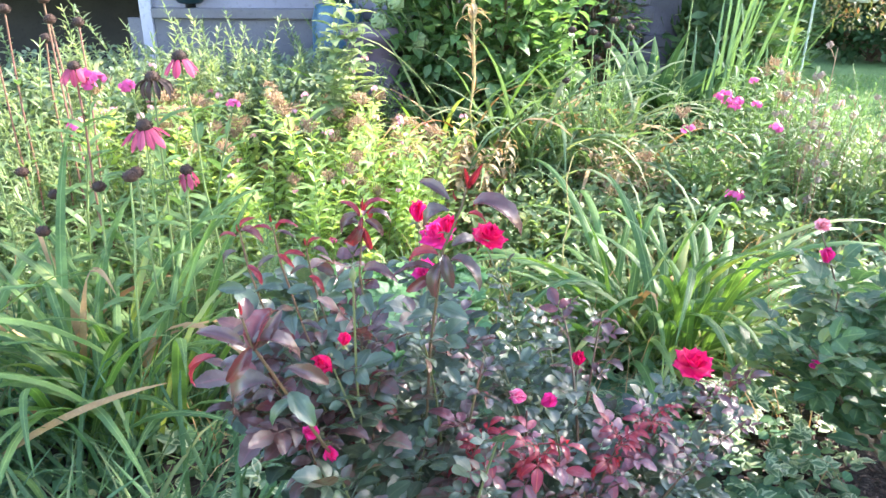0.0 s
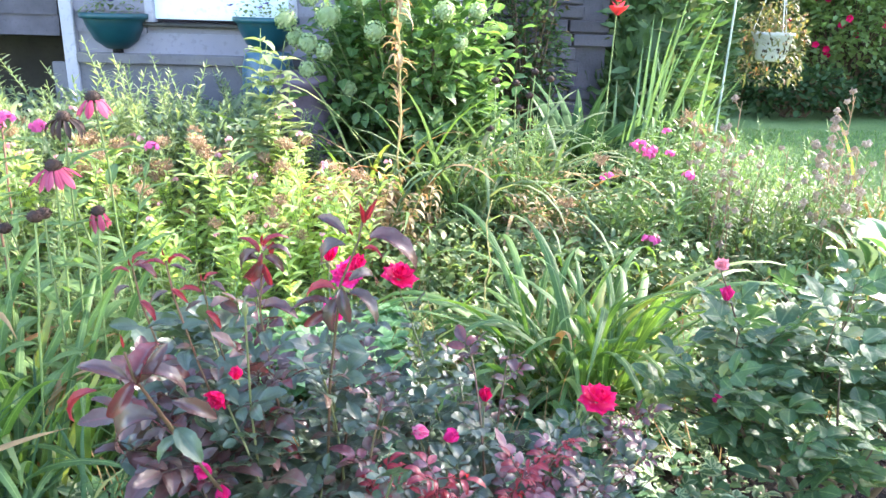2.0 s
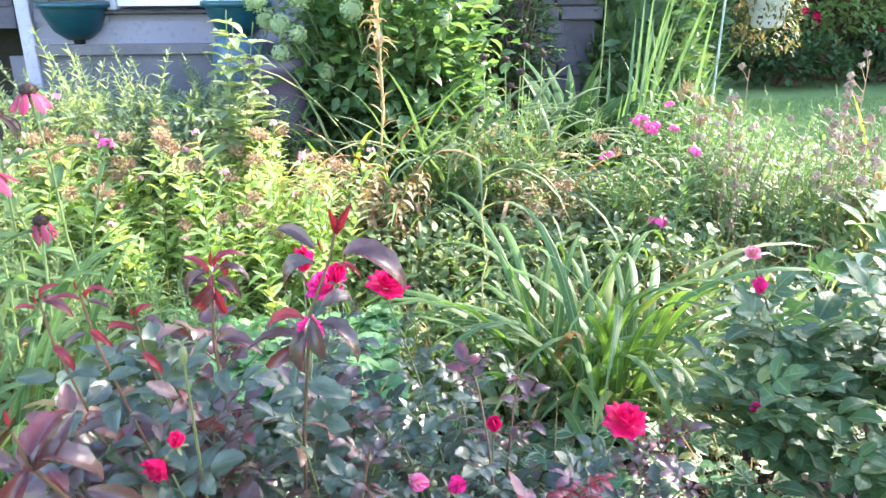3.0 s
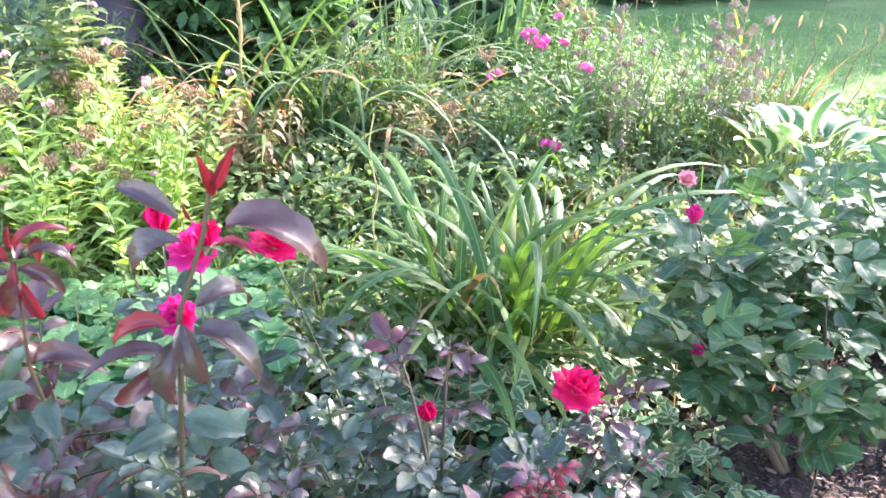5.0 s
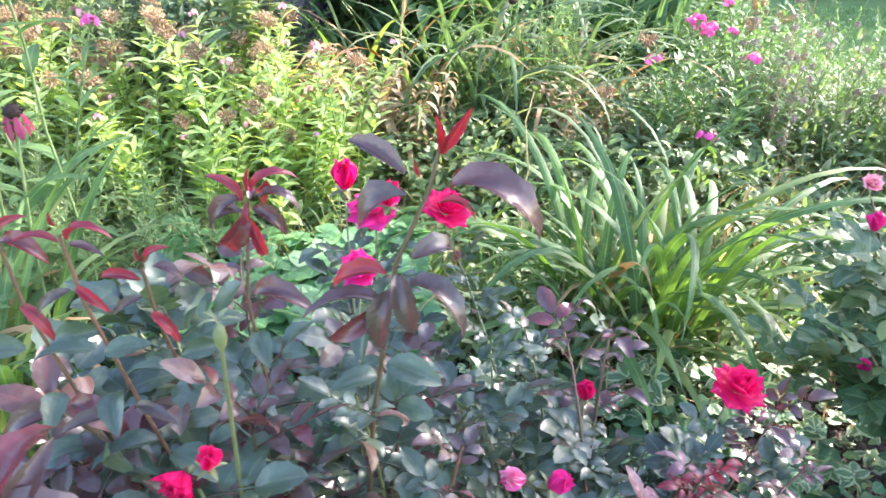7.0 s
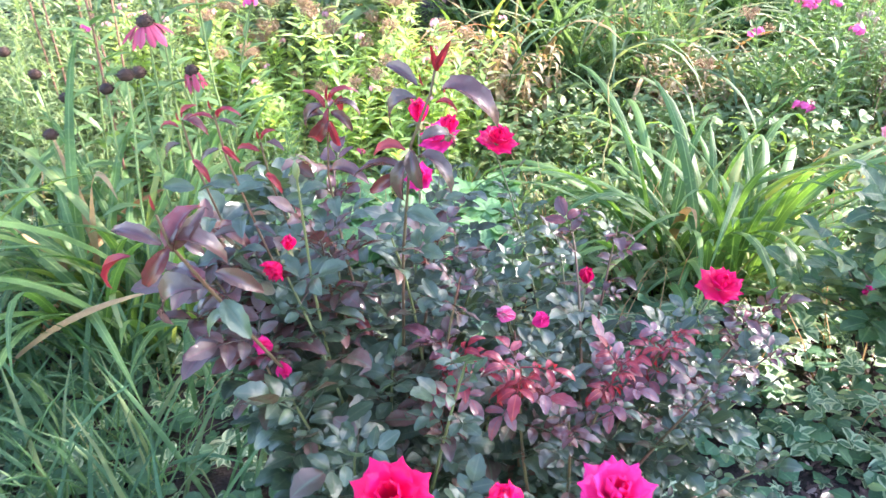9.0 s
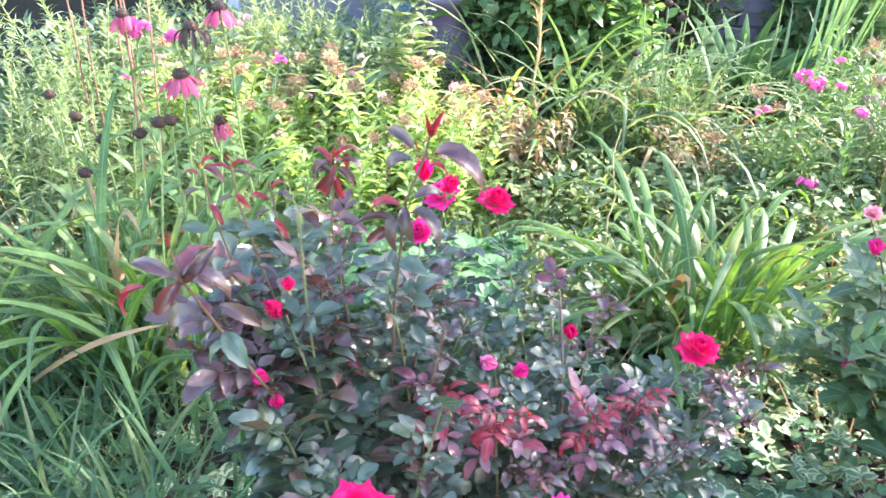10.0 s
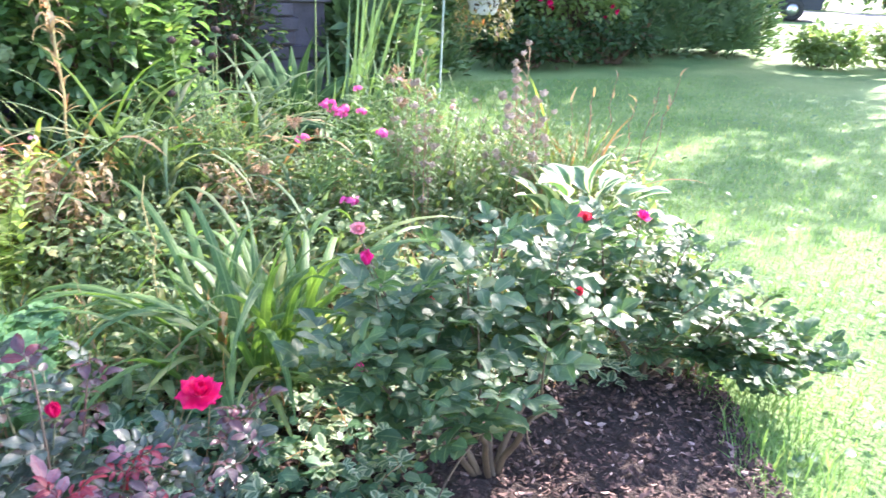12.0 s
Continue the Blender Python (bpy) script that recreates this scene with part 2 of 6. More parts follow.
def leaf_shape(kind, length=1.0, width=0.5, rows=4, fold=0.25, droop=0.6, cup=0.0, wave=0.0):
    """Verts, quads, across and along of one leaf that grows from the origin along +y with its face to +z."""
    v, ac, al = [], [], []
    y = z = 0.0
    for i in range(rows + 1):
        u = i / rows
        w = profile(kind, u) * width / 2
        ang = cup - droop * u
        for s in (-1, 0, 1):
            v.append((s * w, y, z + (abs(s) * w * fold) + (math.sin(u * 9 + s) * wave * w if s else 0)))
            ac.append(abs(s))
            al.append(u)
        y += math.cos(ang) * length / rows
        z += math.sin(ang) * length / rows
    f = []
    for i in range(rows):
        a = 3 * i
        f += [(a, a + 1, a + 4, a + 3), (a + 1, a + 2, a + 5, a + 4)]
    return np.array(v), np.array(f), np.array(ac, float), np.array(al)


def basis(p, d, up=(0, 0, 1), s=1.0, roll=0.0):
    """A 4x4 array: +y along d, +z near up, size s, at p."""
    d = Vector(d).normalized()
    x = d.cross(Vector(up))
    if x.length < 1e-4:
        x = Vector((1, 0, 0))
    x.normalize()
    z = x.cross(d)
    if roll:
        x, z = x * math.cos(roll) + z * math.sin(roll), z * math.cos(roll) - x * math.sin(roll)
    m = np.eye(4)
    m[:3, 0], m[:3, 1], m[:3, 2], m[:3, 3] = np.array(x) * s, np.array(d) * s, np.array(z) * s, p
    return m


def heading(az, el):
    return Vector((math.cos(az) * math.cos(el), math.sin(az) * math.cos(el), math.sin(el)))


class Geo:
    """Collects quads of many small forms into one mesh."""

    def __init__(self):
        self.v, self.f, self.a, self.l, self.mi, self.n = [], [], [], [], [], 0

    def raw(self, v, f, ac=None, al=None, mat=0):
        v, f = np.asarray(v, float), np.asarray(f, int)
        self.v.append(v)
        self.f.append(f + self.n)
        self.a.append(np.full(len(v), 0.5) if ac is None else ac)
        self.l.append(np.full(len(v), 0.3) if al is None else al)
        self.mi.append(np.full(len(f), mat))
        self.n += len(v)

    def put(self, shape, m, mat=0):
        v, f, ac, al = shape
        self.raw(v @ m[:3, :3].T + m[:3, 3], f, ac, al, mat)

    def tube(self, pts, r0, r1, k=5, mat=0):
        pts = [Vector(p) for p in pts]
        v = []
        for i, p in enumerate(pts):
            d = (pts[min(i + 1, len(pts) - 1)] - pts[max(i - 1, 0)]).normalized()
            x = d.cross(Vector((0.3, 1, 0.2))).normalized()
            y = d.cross(x)
            r = r0 + (r1 - r0) * i / (len(pts) - 1)
            v += [tuple(p + (x * math.cos(a) + y * math.sin(a)) * r) for a in (2 * math.pi * j / k for j in range(k))]
        f = [(i * k + j, i * k + (j + 1) % k, (i + 1) * k + (j + 1) % k, (i + 1) * k + j) for i in range(len(pts) - 1) for j in range(k)]
        self.raw(v, f, mat=mat)

    def ball(self, c, r, sz=1.0, seg=8, rings=5, rough=0.0, mat=0, rnd=R):
        v = []
        for i in range(rings + 1):
            th = math.pi * i / rings
            for j in range(seg):
                ph = 2 * math.pi * j / seg
                q = r * (1 + rough * rnd.uniform(-1, 1))
                v.append((c[0] + q * math.sin(th) * math.cos(ph), c[1] + q * math.sin(th) * math.sin(ph), c[2] + q * sz * math.cos(th)))
        f = [(i * seg + j, (i + 1) * seg + j, (i + 1) * seg + (j + 1) % seg, i * seg + (j + 1) % seg) for i in range(rings) for j in range(seg)]
        self.raw(v, f, mat=mat)

    def lathe(self, prof, c=(0, 0, 0), seg=20, half=False, mat=0):
        """A turned form from (radius, height) pairs; half: only its front half, towards -y."""
        full = math.pi if half else 2 * math.pi
        n = seg + 1 if half else seg
        v = [(c[0] + r * math.cos(math.pi + full * j / seg), c[1] + r * math.sin(math.pi + full * j / seg), c[2] + h) for r, h in prof for j in range(n)]
        f = [(i * n + j, i * n + (j + 1) % n, (i + 1) * n + (j + 1) % n, (i + 1) * n + j) for i in range(len(prof) - 1) for j in range(seg)]
        self.raw(v, f, mat=mat)

    def box(self, lo, hi, mat=0, bevel=0.0):
        b = bmesh.new()
        bmesh.ops.create_cube(b, size=1.0)
        for q in b.verts:
            q.co = Vector([lo[i] + (q.co[i] + 0.5) * (hi[i] - lo[i]) for i in range(3)])
        if bevel:
            bmesh.ops.bevel(b, geom=b.edges[:], offset=bevel, segments=1, affect="EDGES")
        b.verts.index_update()
        for fc in b.faces:
            ids = [q.index for q in fc.verts]
            vs = [tuple(q.co) for q in fc.verts]
            if len(vs) == 3:
                vs.append(vs[2])
            self.raw(vs[:4], [(0, 1, 2, 3)], mat=mat)
        b.free()

    def mesh(self, name, mats, smooth=True):
        me = bpy.data.meshes.new(name)
        v, f = np.concatenate(self.v), np.concatenate(self.f)
        me.from_pydata(v.tolist(), [], f.tolist())
        for key, vals in (("across", self.a), ("along", self.l)):
            me.attributes.new(key, "FLOAT", "POINT").data.foreach_set("value", np.concatenate(vals).astype(np.float32))
        for m in mats if isinstance(mats, (list, tuple)) else [mats]:
            me.materials.append(m)
        me.polygons.foreach_set("material_index", np.concatenate(self.mi).astype(np.int32))
        me.polygons.foreach_set("use_smooth", np.full(len(f), smooth))
        me.validate()
        return me


def thing(name, at=(0, 0, 0), label="", category="", group="", kind=""):
    ob = new(name)
    ob.location = at
    ob.empty_display_size = 0.05
    return tagged(ob, label, category, group, kind)


def part(name, geo, mats, parent, label="", m=None, smooth=True):
    """One mesh as a part under a thing or a part; geo may be a mesh that is shared."""
    me = geo.mesh(name, mats, smooth) if isinstance(geo, Geo) else geo
    ob = new(name, me)
    ob.parent = parent
    if m is not None:
        ob.matrix_basis = Matrix(m.tolist()) if isinstance(m, np.ndarray) else m
    return tagged(ob, label)


def whole(name, geo, mats, label, category, kind="", group="", smooth=True):
    return tagged(new(name, geo.mesh(name, mats, smooth)), label, category, group, kind)


def curve_pts(a, b, sag=0.0, n=6, rnd=R, wob=0.0):
    a, b = Vector(a), Vector(b)
    out = []
    for i in range(n + 1):
        u = i / n
        p = a.lerp(b, u) + Vector((0, 0, sag * math.sin(math.pi * u)))
        if 0 < i < n and wob:
            p += Vector([rnd.uniform(-wob, wob) for _ in range(3)])
        out.append(p)
    return out


# ---- ground ----
def canopy(x, y):
    """How high the low growth of the bed stands."""
    h = 0.06 + 0.10 * max(0, min(1, (y - 1.2) / 0.8)) + 0.20 * max(0, min(1, (y - 2.0) / 1.2))
    return h * (0.75 + 0.5 * noise.noise(Vector((x * 1.7, y * 1.7, 0.3))))


def bed_edge(y):
    """The bed's right-hand edge against the lawn."""
    return 1.92 + 0.45 * max(0, y - 1.4) + 0.05 * math.sin(y * 5) if y < 3.6 else 2.87 - 0.25 * (y - 3.6)


def ground_mat():
    m, nt, links, bsdf = nodes_of("lawn_soil")
    a, b = noise_of(nt, links, 0.9, 5.0), noise_of(nt, links, 45.0, 5.0)
    col = ramp_between(nt, links, span(nt, links, a, 0.35, 0.65), (0.085, 0.18, 0.045), (0.16, 0.26, 0.075))
    col = ramp_between(nt, links, span(nt, links, b, 0.5, 0.75), col, (0.045, 0.085, 0.02))
    links.new(col, bsdf.inputs["Base Color"])
    bsdf.inputs["Roughness"].default_value = 0.9
    bp = nt.new("ShaderNodeBump")
    bp.inputs["Strength"].default_value, bp.inputs["Distance"].default_value = 0.7, 0.03
    links.new(b, bp.inputs["Height"])
    links.new(bp.outputs[0], bsdf.inputs["Normal"])
    return m


M_GROUND = ground_mat()
M_MULCH = plain_mat("dark_mulch", (0.026, 0.017, 0.014), (0.052, 0.032, 0.026), 14, 90, 0.95, bump=1.0, dist=0.02)
M_CHIP = leaf_mat("bark_chip", (0.055, 0.030, 0.026), (0.22, 0.125, 0.10), (0.52, 0.36, 0.31), rough=0.9, glow=0.0)

g = Geo()
xs = sorted(set([-400, -120, -40, -15] + [-8 + 0.4 * i for i in range(56)] + [18, 24, 40, 120, 400]))
ys = sorted(set([-400, -120, -40, -15] + [-6 + 0.4 * i for i in range(56)] + [20, 24, 40, 120, 400]))
gv = [(x, y, -0.015 + 0.02 * noise.noise(Vector((x * 0.6, y * 0.6, 0)))) for y in ys for x in xs]
nx = len(xs)
g.raw(gv, [(j * nx + i, j * nx + i + 1, (j + 1) * nx + i + 1, (j + 1) * nx + i) for j in range(len(ys) - 1) for i in range(nx - 1)])
whole("ground", g, M_GROUND, "mown green lawn ground running out to the street", "lawn", "structure")

g = Geo()
ny, nxx = 46, 50
bv = []
for j in range(ny + 1):
    y = 0.22 + 4.4 * j / ny
    for i in range(nxx + 1):
        x = -2.75 + (bed_edge(y) + 2.75) * i / nxx
        edge = min(1, (bed_edge(y) - x) / 0.25)
        bv.append((x, y, 0.012 + 0.035 * max(0, edge) + 0.018 * noise.noise(Vector((x * 5, y * 5, 1))) * edge))
g.raw(bv, [(j * (nxx + 1) + i, j * (nxx + 1) + i + 1, (j + 1) * (nxx + 1) + i + 1, (j + 1) * (nxx + 1) + i) for j in range(ny) for i in range(nxx)])
whole("garden_bed", g, M_MULCH, "dark mulched soil of the flower bed", "soil", "structure")


# ---- house and its wall ----
M_SIDING = plain_mat("lavender_grey_siding", (0.185, 0.175, 0.222), (0.23, 0.22, 0.27), 3, 40, 0.6, bump=0.15, rand=0.12)
M_TRIM = plain_mat("white_trim", (0.36, 0.35, 0.41), (0.44, 0.43, 0.49), 5, 50, 0.55, bump=0.15, rand=0.1)
M_DARKWOOD = plain_mat("dark_ledge", (0.16, 0.15, 0.17), (0.22, 0.21, 0.22), 6, 60, 0.7)
M_CONCRETE = plain_mat("grey_foundation", (0.11, 0.11, 0.125), (0.16, 0.155, 0.175), 4, 70, 0.9, bump=0.4)
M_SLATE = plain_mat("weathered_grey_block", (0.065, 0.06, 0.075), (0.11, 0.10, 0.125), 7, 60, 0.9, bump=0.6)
# near-black tone: the shade under the porch is put into the colour
M_PORCHSHADE = plain_mat("porch_shade", (0.035, 0.032, 0.034), (0.05, 0.046, 0.046), 6, 40, 0.95)
M_ROOF = plain_mat("roof_shingle", (0.09, 0.085, 0.085), (0.13, 0.12, 0.12), 5, 60, 0.95)
M_TEAL = plain_mat("teal_plastic", (0.008, 0.062, 0.085), (0.012, 0.085, 0.105), 12, 80, 0.35, bump=0.1)
M_BLUE = plain_mat("blue_plastic", (0.035, 0.10, 0.17), (0.05, 0.13, 0.20), 10, 80, 0.4, bump=0.1)
M_URN = plain_mat("plum_glazed_pot", (0.10, 0.075, 0.12), (0.14, 0.10, 0.15), 9, 70, 0.45, bump=0.2)
M_POTSOIL = plain_mat("potting_soil", (0.05, 0.035, 0.025), (0.08, 0.06, 0.04), 30, 120, 0.95, bump=0.8)
M_STEEL = plain_mat("painted_steel", (0.36, 0.42, 0.36), (0.46, 0.50, 0.44), 20, 90, 0.5)
M_IRON = plain_mat("black_iron", (0.03, 0.03, 0.03), (0.05, 0.05, 0.05), 20, 90, 0.5, 0.6)
M_BASKETW = plain_mat("white_plastic_basket", (0.66, 0.66, 0.68), (0.78, 0.78, 0.78), 30, 90, 0.5, bump=0.3)

# the bright sky's reflection is painted on as an opaque pale blue
M_PANE = plain_mat("sky_reflection_pane", (0.70, 0.82, 0.88), (0.76, 0.86, 0.91), 2, 30, 0.18, bump=0.02, rand=0.0)
FY = 4.62      # the facade's plane
WX0, WX1, WZ0, WZ1 = -1.33, -0.46, 1.08, 2.15


def boards(parent, x0, x1, z0, z1, y, mat, step=0.115, gap=None):
    """Overlapping siding boards as pieces of a wall; gap: (x0, x1, z0, z1) left open for a window."""
    cache = {}
    z = z0
    while z < z1 - 0.01:
        h = min(step, z1 - z)
        spans = [(x0, x1)]
        if gap and z + h > gap[2] + 0.005 and z < gap[3] - 0.005:
            spans = [(x0, gap[0]), (gap[1], x1)]
        for a, b in spans:
            key = (round(b - a, 3), round(h, 3))
            if key not in cache:
                q = Geo()
                w = b - a
                v = [(0, 0, 0), (w, 0, 0), (w, 0, h), (0, 0, h), (0, -0.022, 0.0), (w, -0.022, 0.0), (w, -0.008, h), (0, -0.008, h)]
                q.raw(v, [(4, 5, 6, 7), (0, 1, 5, 4), (7, 6, 2, 3), (0, 4, 7, 3), (1, 2, 6, 5), (3, 2, 1, 0)])
                cache[key] = q.mesh("siding_board", mat, False)
            part("siding_board", cache[key], mat, parent, m=Matrix.Translation((a, y, z)))
        z += step


house = thing("house", label="lavender-grey sided house with white trim and a shade-coloured porch underside", category="house")
HX1 = 0.55
g = Geo()
for lo, hi in (((-1.80, FY, 0.0), (WX0, FY + 0.2, 3.0)), ((WX1, FY, 0.0), (HX1, FY + 0.2, 3.0)), ((WX0, FY, 0.0), (WX1, FY + 0.2, WZ0)), ((WX0, FY, WZ1), (WX1, FY + 0.2, 3.0)),
               ((HX1 - 0.2, FY + 0.2, 0), (HX1, 11.0, 3.0)), ((-8.0, 10.8, 0), (HX1 - 0.2, 11.0, 3.0)), ((-8.0, FY + 1.6, 0), (-1.80, FY + 1.8, 3.0)), ((-8.2, FY, 0.0), (-8.0, 11.0, 3.0))):
    g.box(lo, hi)
part("wall", g, M_SIDING, house, smooth=False)
g = Geo()
g.box((-1.88, FY - 0.035, 0.0), (HX1 + 0.02, FY - 0.001, 0.845))
part("foundation", g, M_CONCRETE, house, "grey foundation below the siding", smooth=False)
g = Geo()
g.box((-1.725, FY - 0.07, 0.845), (HX1 + 0.02, FY - 0.001, 0.905), bevel=0.006)
part("ledge", g, M_DARKWOOD, house, "dark ledge over the foundation", smooth=False)
g = Geo()
g.box((-1.80, FY - 0.05, 0.0), (-1.725, FY + 0.06, 3.0), bevel=0.006)
part("corner_post", g, M_TRIM, house, "white corner post", smooth=False)
g = Geo()
g.raw([(-8.6, FY - 0.5, 2.9), (HX1 + 0.4, FY - 0.5, 2.9), (HX1 + 0.4, 7.8, 4.9), (-8.6, 7.8, 4.9), (HX1 + 0.4, 11.4, 2.9), (-8.6, 11.4, 2.9),
       (-8.6, FY - 0.5, 3.0), (HX1 + 0.4, FY - 0.5, 3.0), (HX1 + 0.4, 7.8, 5.0), (-8.6, 7.8, 5.0), (HX1 + 0.4, 11.4, 3.0), (-8.6, 11.4, 3.0)],
      [(0, 1, 2, 3), (3, 2, 4, 5), (6, 7, 8, 9), (9, 8, 10, 11), (0, 1, 7, 6), (5, 4, 10, 11), (1, 2, 8, 7), (2, 4, 10, 8), (0, 3, 9, 6), (3, 5, 11, 9)])
part("roof", g, M_ROOF, house, smooth=False)
win = Geo()
for lo, hi in (((WX0, FY - 0.03, WZ0), (WX0 + 0.05, FY + 0.05, WZ1)), ((WX1 - 0.05, FY - 0.03, WZ0), (WX1, FY + 0.05, WZ1)), ((WX0 + 0.05, FY - 0.03, WZ1 - 0.05), (WX1 - 0.05, FY + 0.05, WZ1)),
               ((WX0 + 0.05, FY - 0.02, 1.60), (WX1 - 0.05, FY + 0.04, 1.64))):
    win.box(lo, hi, bevel=0.004)
frame_ob = part("window", win, M_TRIM, house, "white window over the planters", smooth=False)
g = Geo()
g.box((WX0 + 0.05, FY + 0.008, WZ0 + 0.02), (WX1 - 0.05, FY + 0.014, WZ1 - 0.05))
pane = part("pane", g, M_PANE, frame_ob, "window pane coloured pale blue-white as a sky reflection", smooth=False)
g = Geo()
g.box((WX0 - 0.02, FY - 0.05, WZ0 - 0.022), (WX1 + 0.02, FY + 0.05, WZ0), bevel=0.004)
part("sill", g, M_IRON, frame_ob, "dark window sill", smooth=False)
# porch to the left: slate-toned siding skirt above a panel coloured as shade
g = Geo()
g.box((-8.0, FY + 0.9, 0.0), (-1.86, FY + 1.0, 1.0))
part("porch_back", g, M_PORCHSHADE, house, "dark-coloured panel standing for the shade beneath the porch", smooth=False)
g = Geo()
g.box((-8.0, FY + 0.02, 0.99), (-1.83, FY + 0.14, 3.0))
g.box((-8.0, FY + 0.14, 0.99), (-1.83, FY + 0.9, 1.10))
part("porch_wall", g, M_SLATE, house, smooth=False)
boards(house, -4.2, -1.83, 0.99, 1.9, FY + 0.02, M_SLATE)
boards(house, -1.725, HX1, 0.905, 1.95, FY, M_SIDING, gap=(WX0, WX1, WZ0, WZ1))

# rough grey block wall farther back, beside the house
g = Geo()
g.box((HX1 + 0.02, 5.52, 0), (1.62, 5.80, 1.9))
blk = whole("block_wall", g, M_SLATE, "weathered grey block wall half hidden by shrubs", "wall", "structure", smooth=False)
blockm = []
for w in (0.22, 0.30):
    q = Geo()
    q.box((0, -0.03, 0), (w - 0.012, 0.03, 0.083), bevel=0.007)
    blockm.append((w, q.mesh("block", M_SLATE, False)))
rb = random.Random(3)
for k in range(20):
    x = HX1 + 0.03 + rb.uniform(0, 0.05)
    while x < 1.40:
        w, me = rb.choice(blockm)
        part("block", me, M_SLATE, blk, m=Matrix.Translation((x, 5.50 + rb.uniform(-0.012, 0.012), 0.02 + k * 0.095)))
        x += w


# ---- shared leaf forms ----
def leaflet(r, size, wide, curl):
    """A serrated, slightly puckered rose leaflet from the origin along +y."""
    rows, cols = 8, 4
    fold, wave, ph = r.uniform(0.05, 0.40), r.uniform(0.02, 0.09), r.uniform(0, 6.3)
    v, ac, al = [], [], []
    y = z = 0.0
    for i in range(rows + 1):
        u = i / rows
        w = profile("ovate", u) * size * wide / 2
        ang = 0.25 - curl * u
        tooth = (1.06 if i % 2 else 0.96) if 0 < i < rows else 1.0
        for j in range(cols + 1):
            s = 2 * j / cols - 1
            k = tooth if abs(s) == 1 else 1.0
            pucker = (0.04 * w if i % 2 else -0.04 * w) * (0.5 < abs(s) * 2 < 1.5)
            v.append((s * w * k, y + (0.02 * size if abs(s) == 1 and i % 2 else 0), z + abs(s) * w * fold + wave * w * math.sin(7 * u + 2 * s + ph) * abs(s) * 2 + pucker))
            ac.append(abs(s))
            al.append(u)
        y += math.cos(ang) * size / rows
        z += math.sin(ang) * size / rows
    n = cols + 1
    f = [(i * n + j, i * n + j + 1, (i + 1) * n + j + 1, (i + 1) * n + j) for i in range(rows) for j in range(cols)]
    return np.array(v), np.array(f), np.array(ac), np.array(al)


def compound_leaf(mat, seed, big=1.0, wide=0.66, name="leaf", curl=1.0):
    """A rose leaf: a stalk with five ovate leaflets."""
    r = random.Random(seed)
    q = Geo()
    L = 0.060 * big
    q.tube([(0, 0, 0), (0, L * 0.5, 0.004), (0, L, 0.002)], 0.0011, 0.0007, 3, 0)
    for u, s, size in ((0.36, -1, 0.033), (0.40, 1, 0.033), (0.78, -1, 0.042), (0.82, 1, 0.042), (1.0, 0, 0.052)):
        size *= big * r.uniform(0.85, 1.2)
        sh = leaflet(r, size, wide * r.uniform(0.9, 1.12), r.uniform(0.2, 1.1) * curl)
        d = Vector((s * 1.0, 0.55, r.uniform(-0.25, 0.2))) if s else Vector((r.uniform(-0.2, 0.2), 1, r.uniform(-0.3, 0.1)))
        q.put(sh, basis((s * 0.002, L * u, 0.003), d, (r.uniform(-0.35, 0.35), r.uniform(-0.2, 0.2), 1)), 0)
    return q.mesh(name, mat)


LEAF_DARK = [compound_leaf(M_ROSE, 10 + i, 0.70, 0.62, curl=0.9) for i in range(8)]
LEAF_WINE = [compound_leaf(M_WINE, 30 + i, 0.74, 0.50, curl=1.5) for i in range(5)]
LEAF_CRIM = [compound_leaf(M_CRIM, 60 + i, 0.74, 0.48, curl=1.8) for i in range(4)]
LEAF_RED = [compound_leaf(M_REDLEAF, 50 + i, 0.62, 0.40, curl=2.0) for i in range(3)]
LEAF_GREEN = [compound_leaf(M_ROSEG, 70 + i, 1.08, 0.64) for i in range(7)]
LEAF_SMALL = [compound_leaf(M_ROSEG, 90 + i, 0.85, 0.70) for i in range(5)]


def petal_mesh(mat, length, width, cup, seed, name="petal"):
    r = random.Random(seed)
    rows, cols = 5, 4
    v, ac, al = [], [], []
    for i in range(rows + 1):
        u = i / rows
        w = profile("pointed", u) * width / 2
        for j in range(cols + 1):
            s = 2 * j / cols - 1
            y = u * length * (1 - 0.12 * s * s * u)
            z = cup * length * (u * u) + cup * 0.9 * w * s * s + 0.06 * length * math.sin(3 * s + seed) * u - 0.10 * length * max(0, u - 0.75) * 4
            v.append((s * w, y, z))
            ac.append(abs(s))
            al.append(u)
    n = cols + 1
    f = [(i * n + j, i * n + j + 1, (i + 1) * n + j + 1, (i + 1) * n + j) for i in range(rows) for j in range(cols)]
    q = Geo()
    q.raw(v, f, np.array(ac), np.array(al))
    return q.mesh(name, mat)


PETALS = {m: [petal_mesh(m, 0.036, 0.029, 0.14, 1), petal_mesh(m, 0.031, 0.026, 0.30, 2), petal_mesh(m, 0.024, 0.021, 0.45, 3)] for m in (M_PETAL, M_PINKP, M_CORAL, M_SOFTP, M_PALEBUD)}
g = Geo()
g.lathe([(0.0015, -0.012), (0.004, -0.010), (0.0055, -0.004), (0.004, 0.0), (0.0005, 0.001)], seg=8)
for k in range(5):
    g.put(leaf_shape("lance", 0.018, 0.006, 3, 0.2, 0.9), basis((0, 0, -0.002), heading(k * 1.257, 0.2)))
CALYX = g.mesh("calyx", M_CANEG)


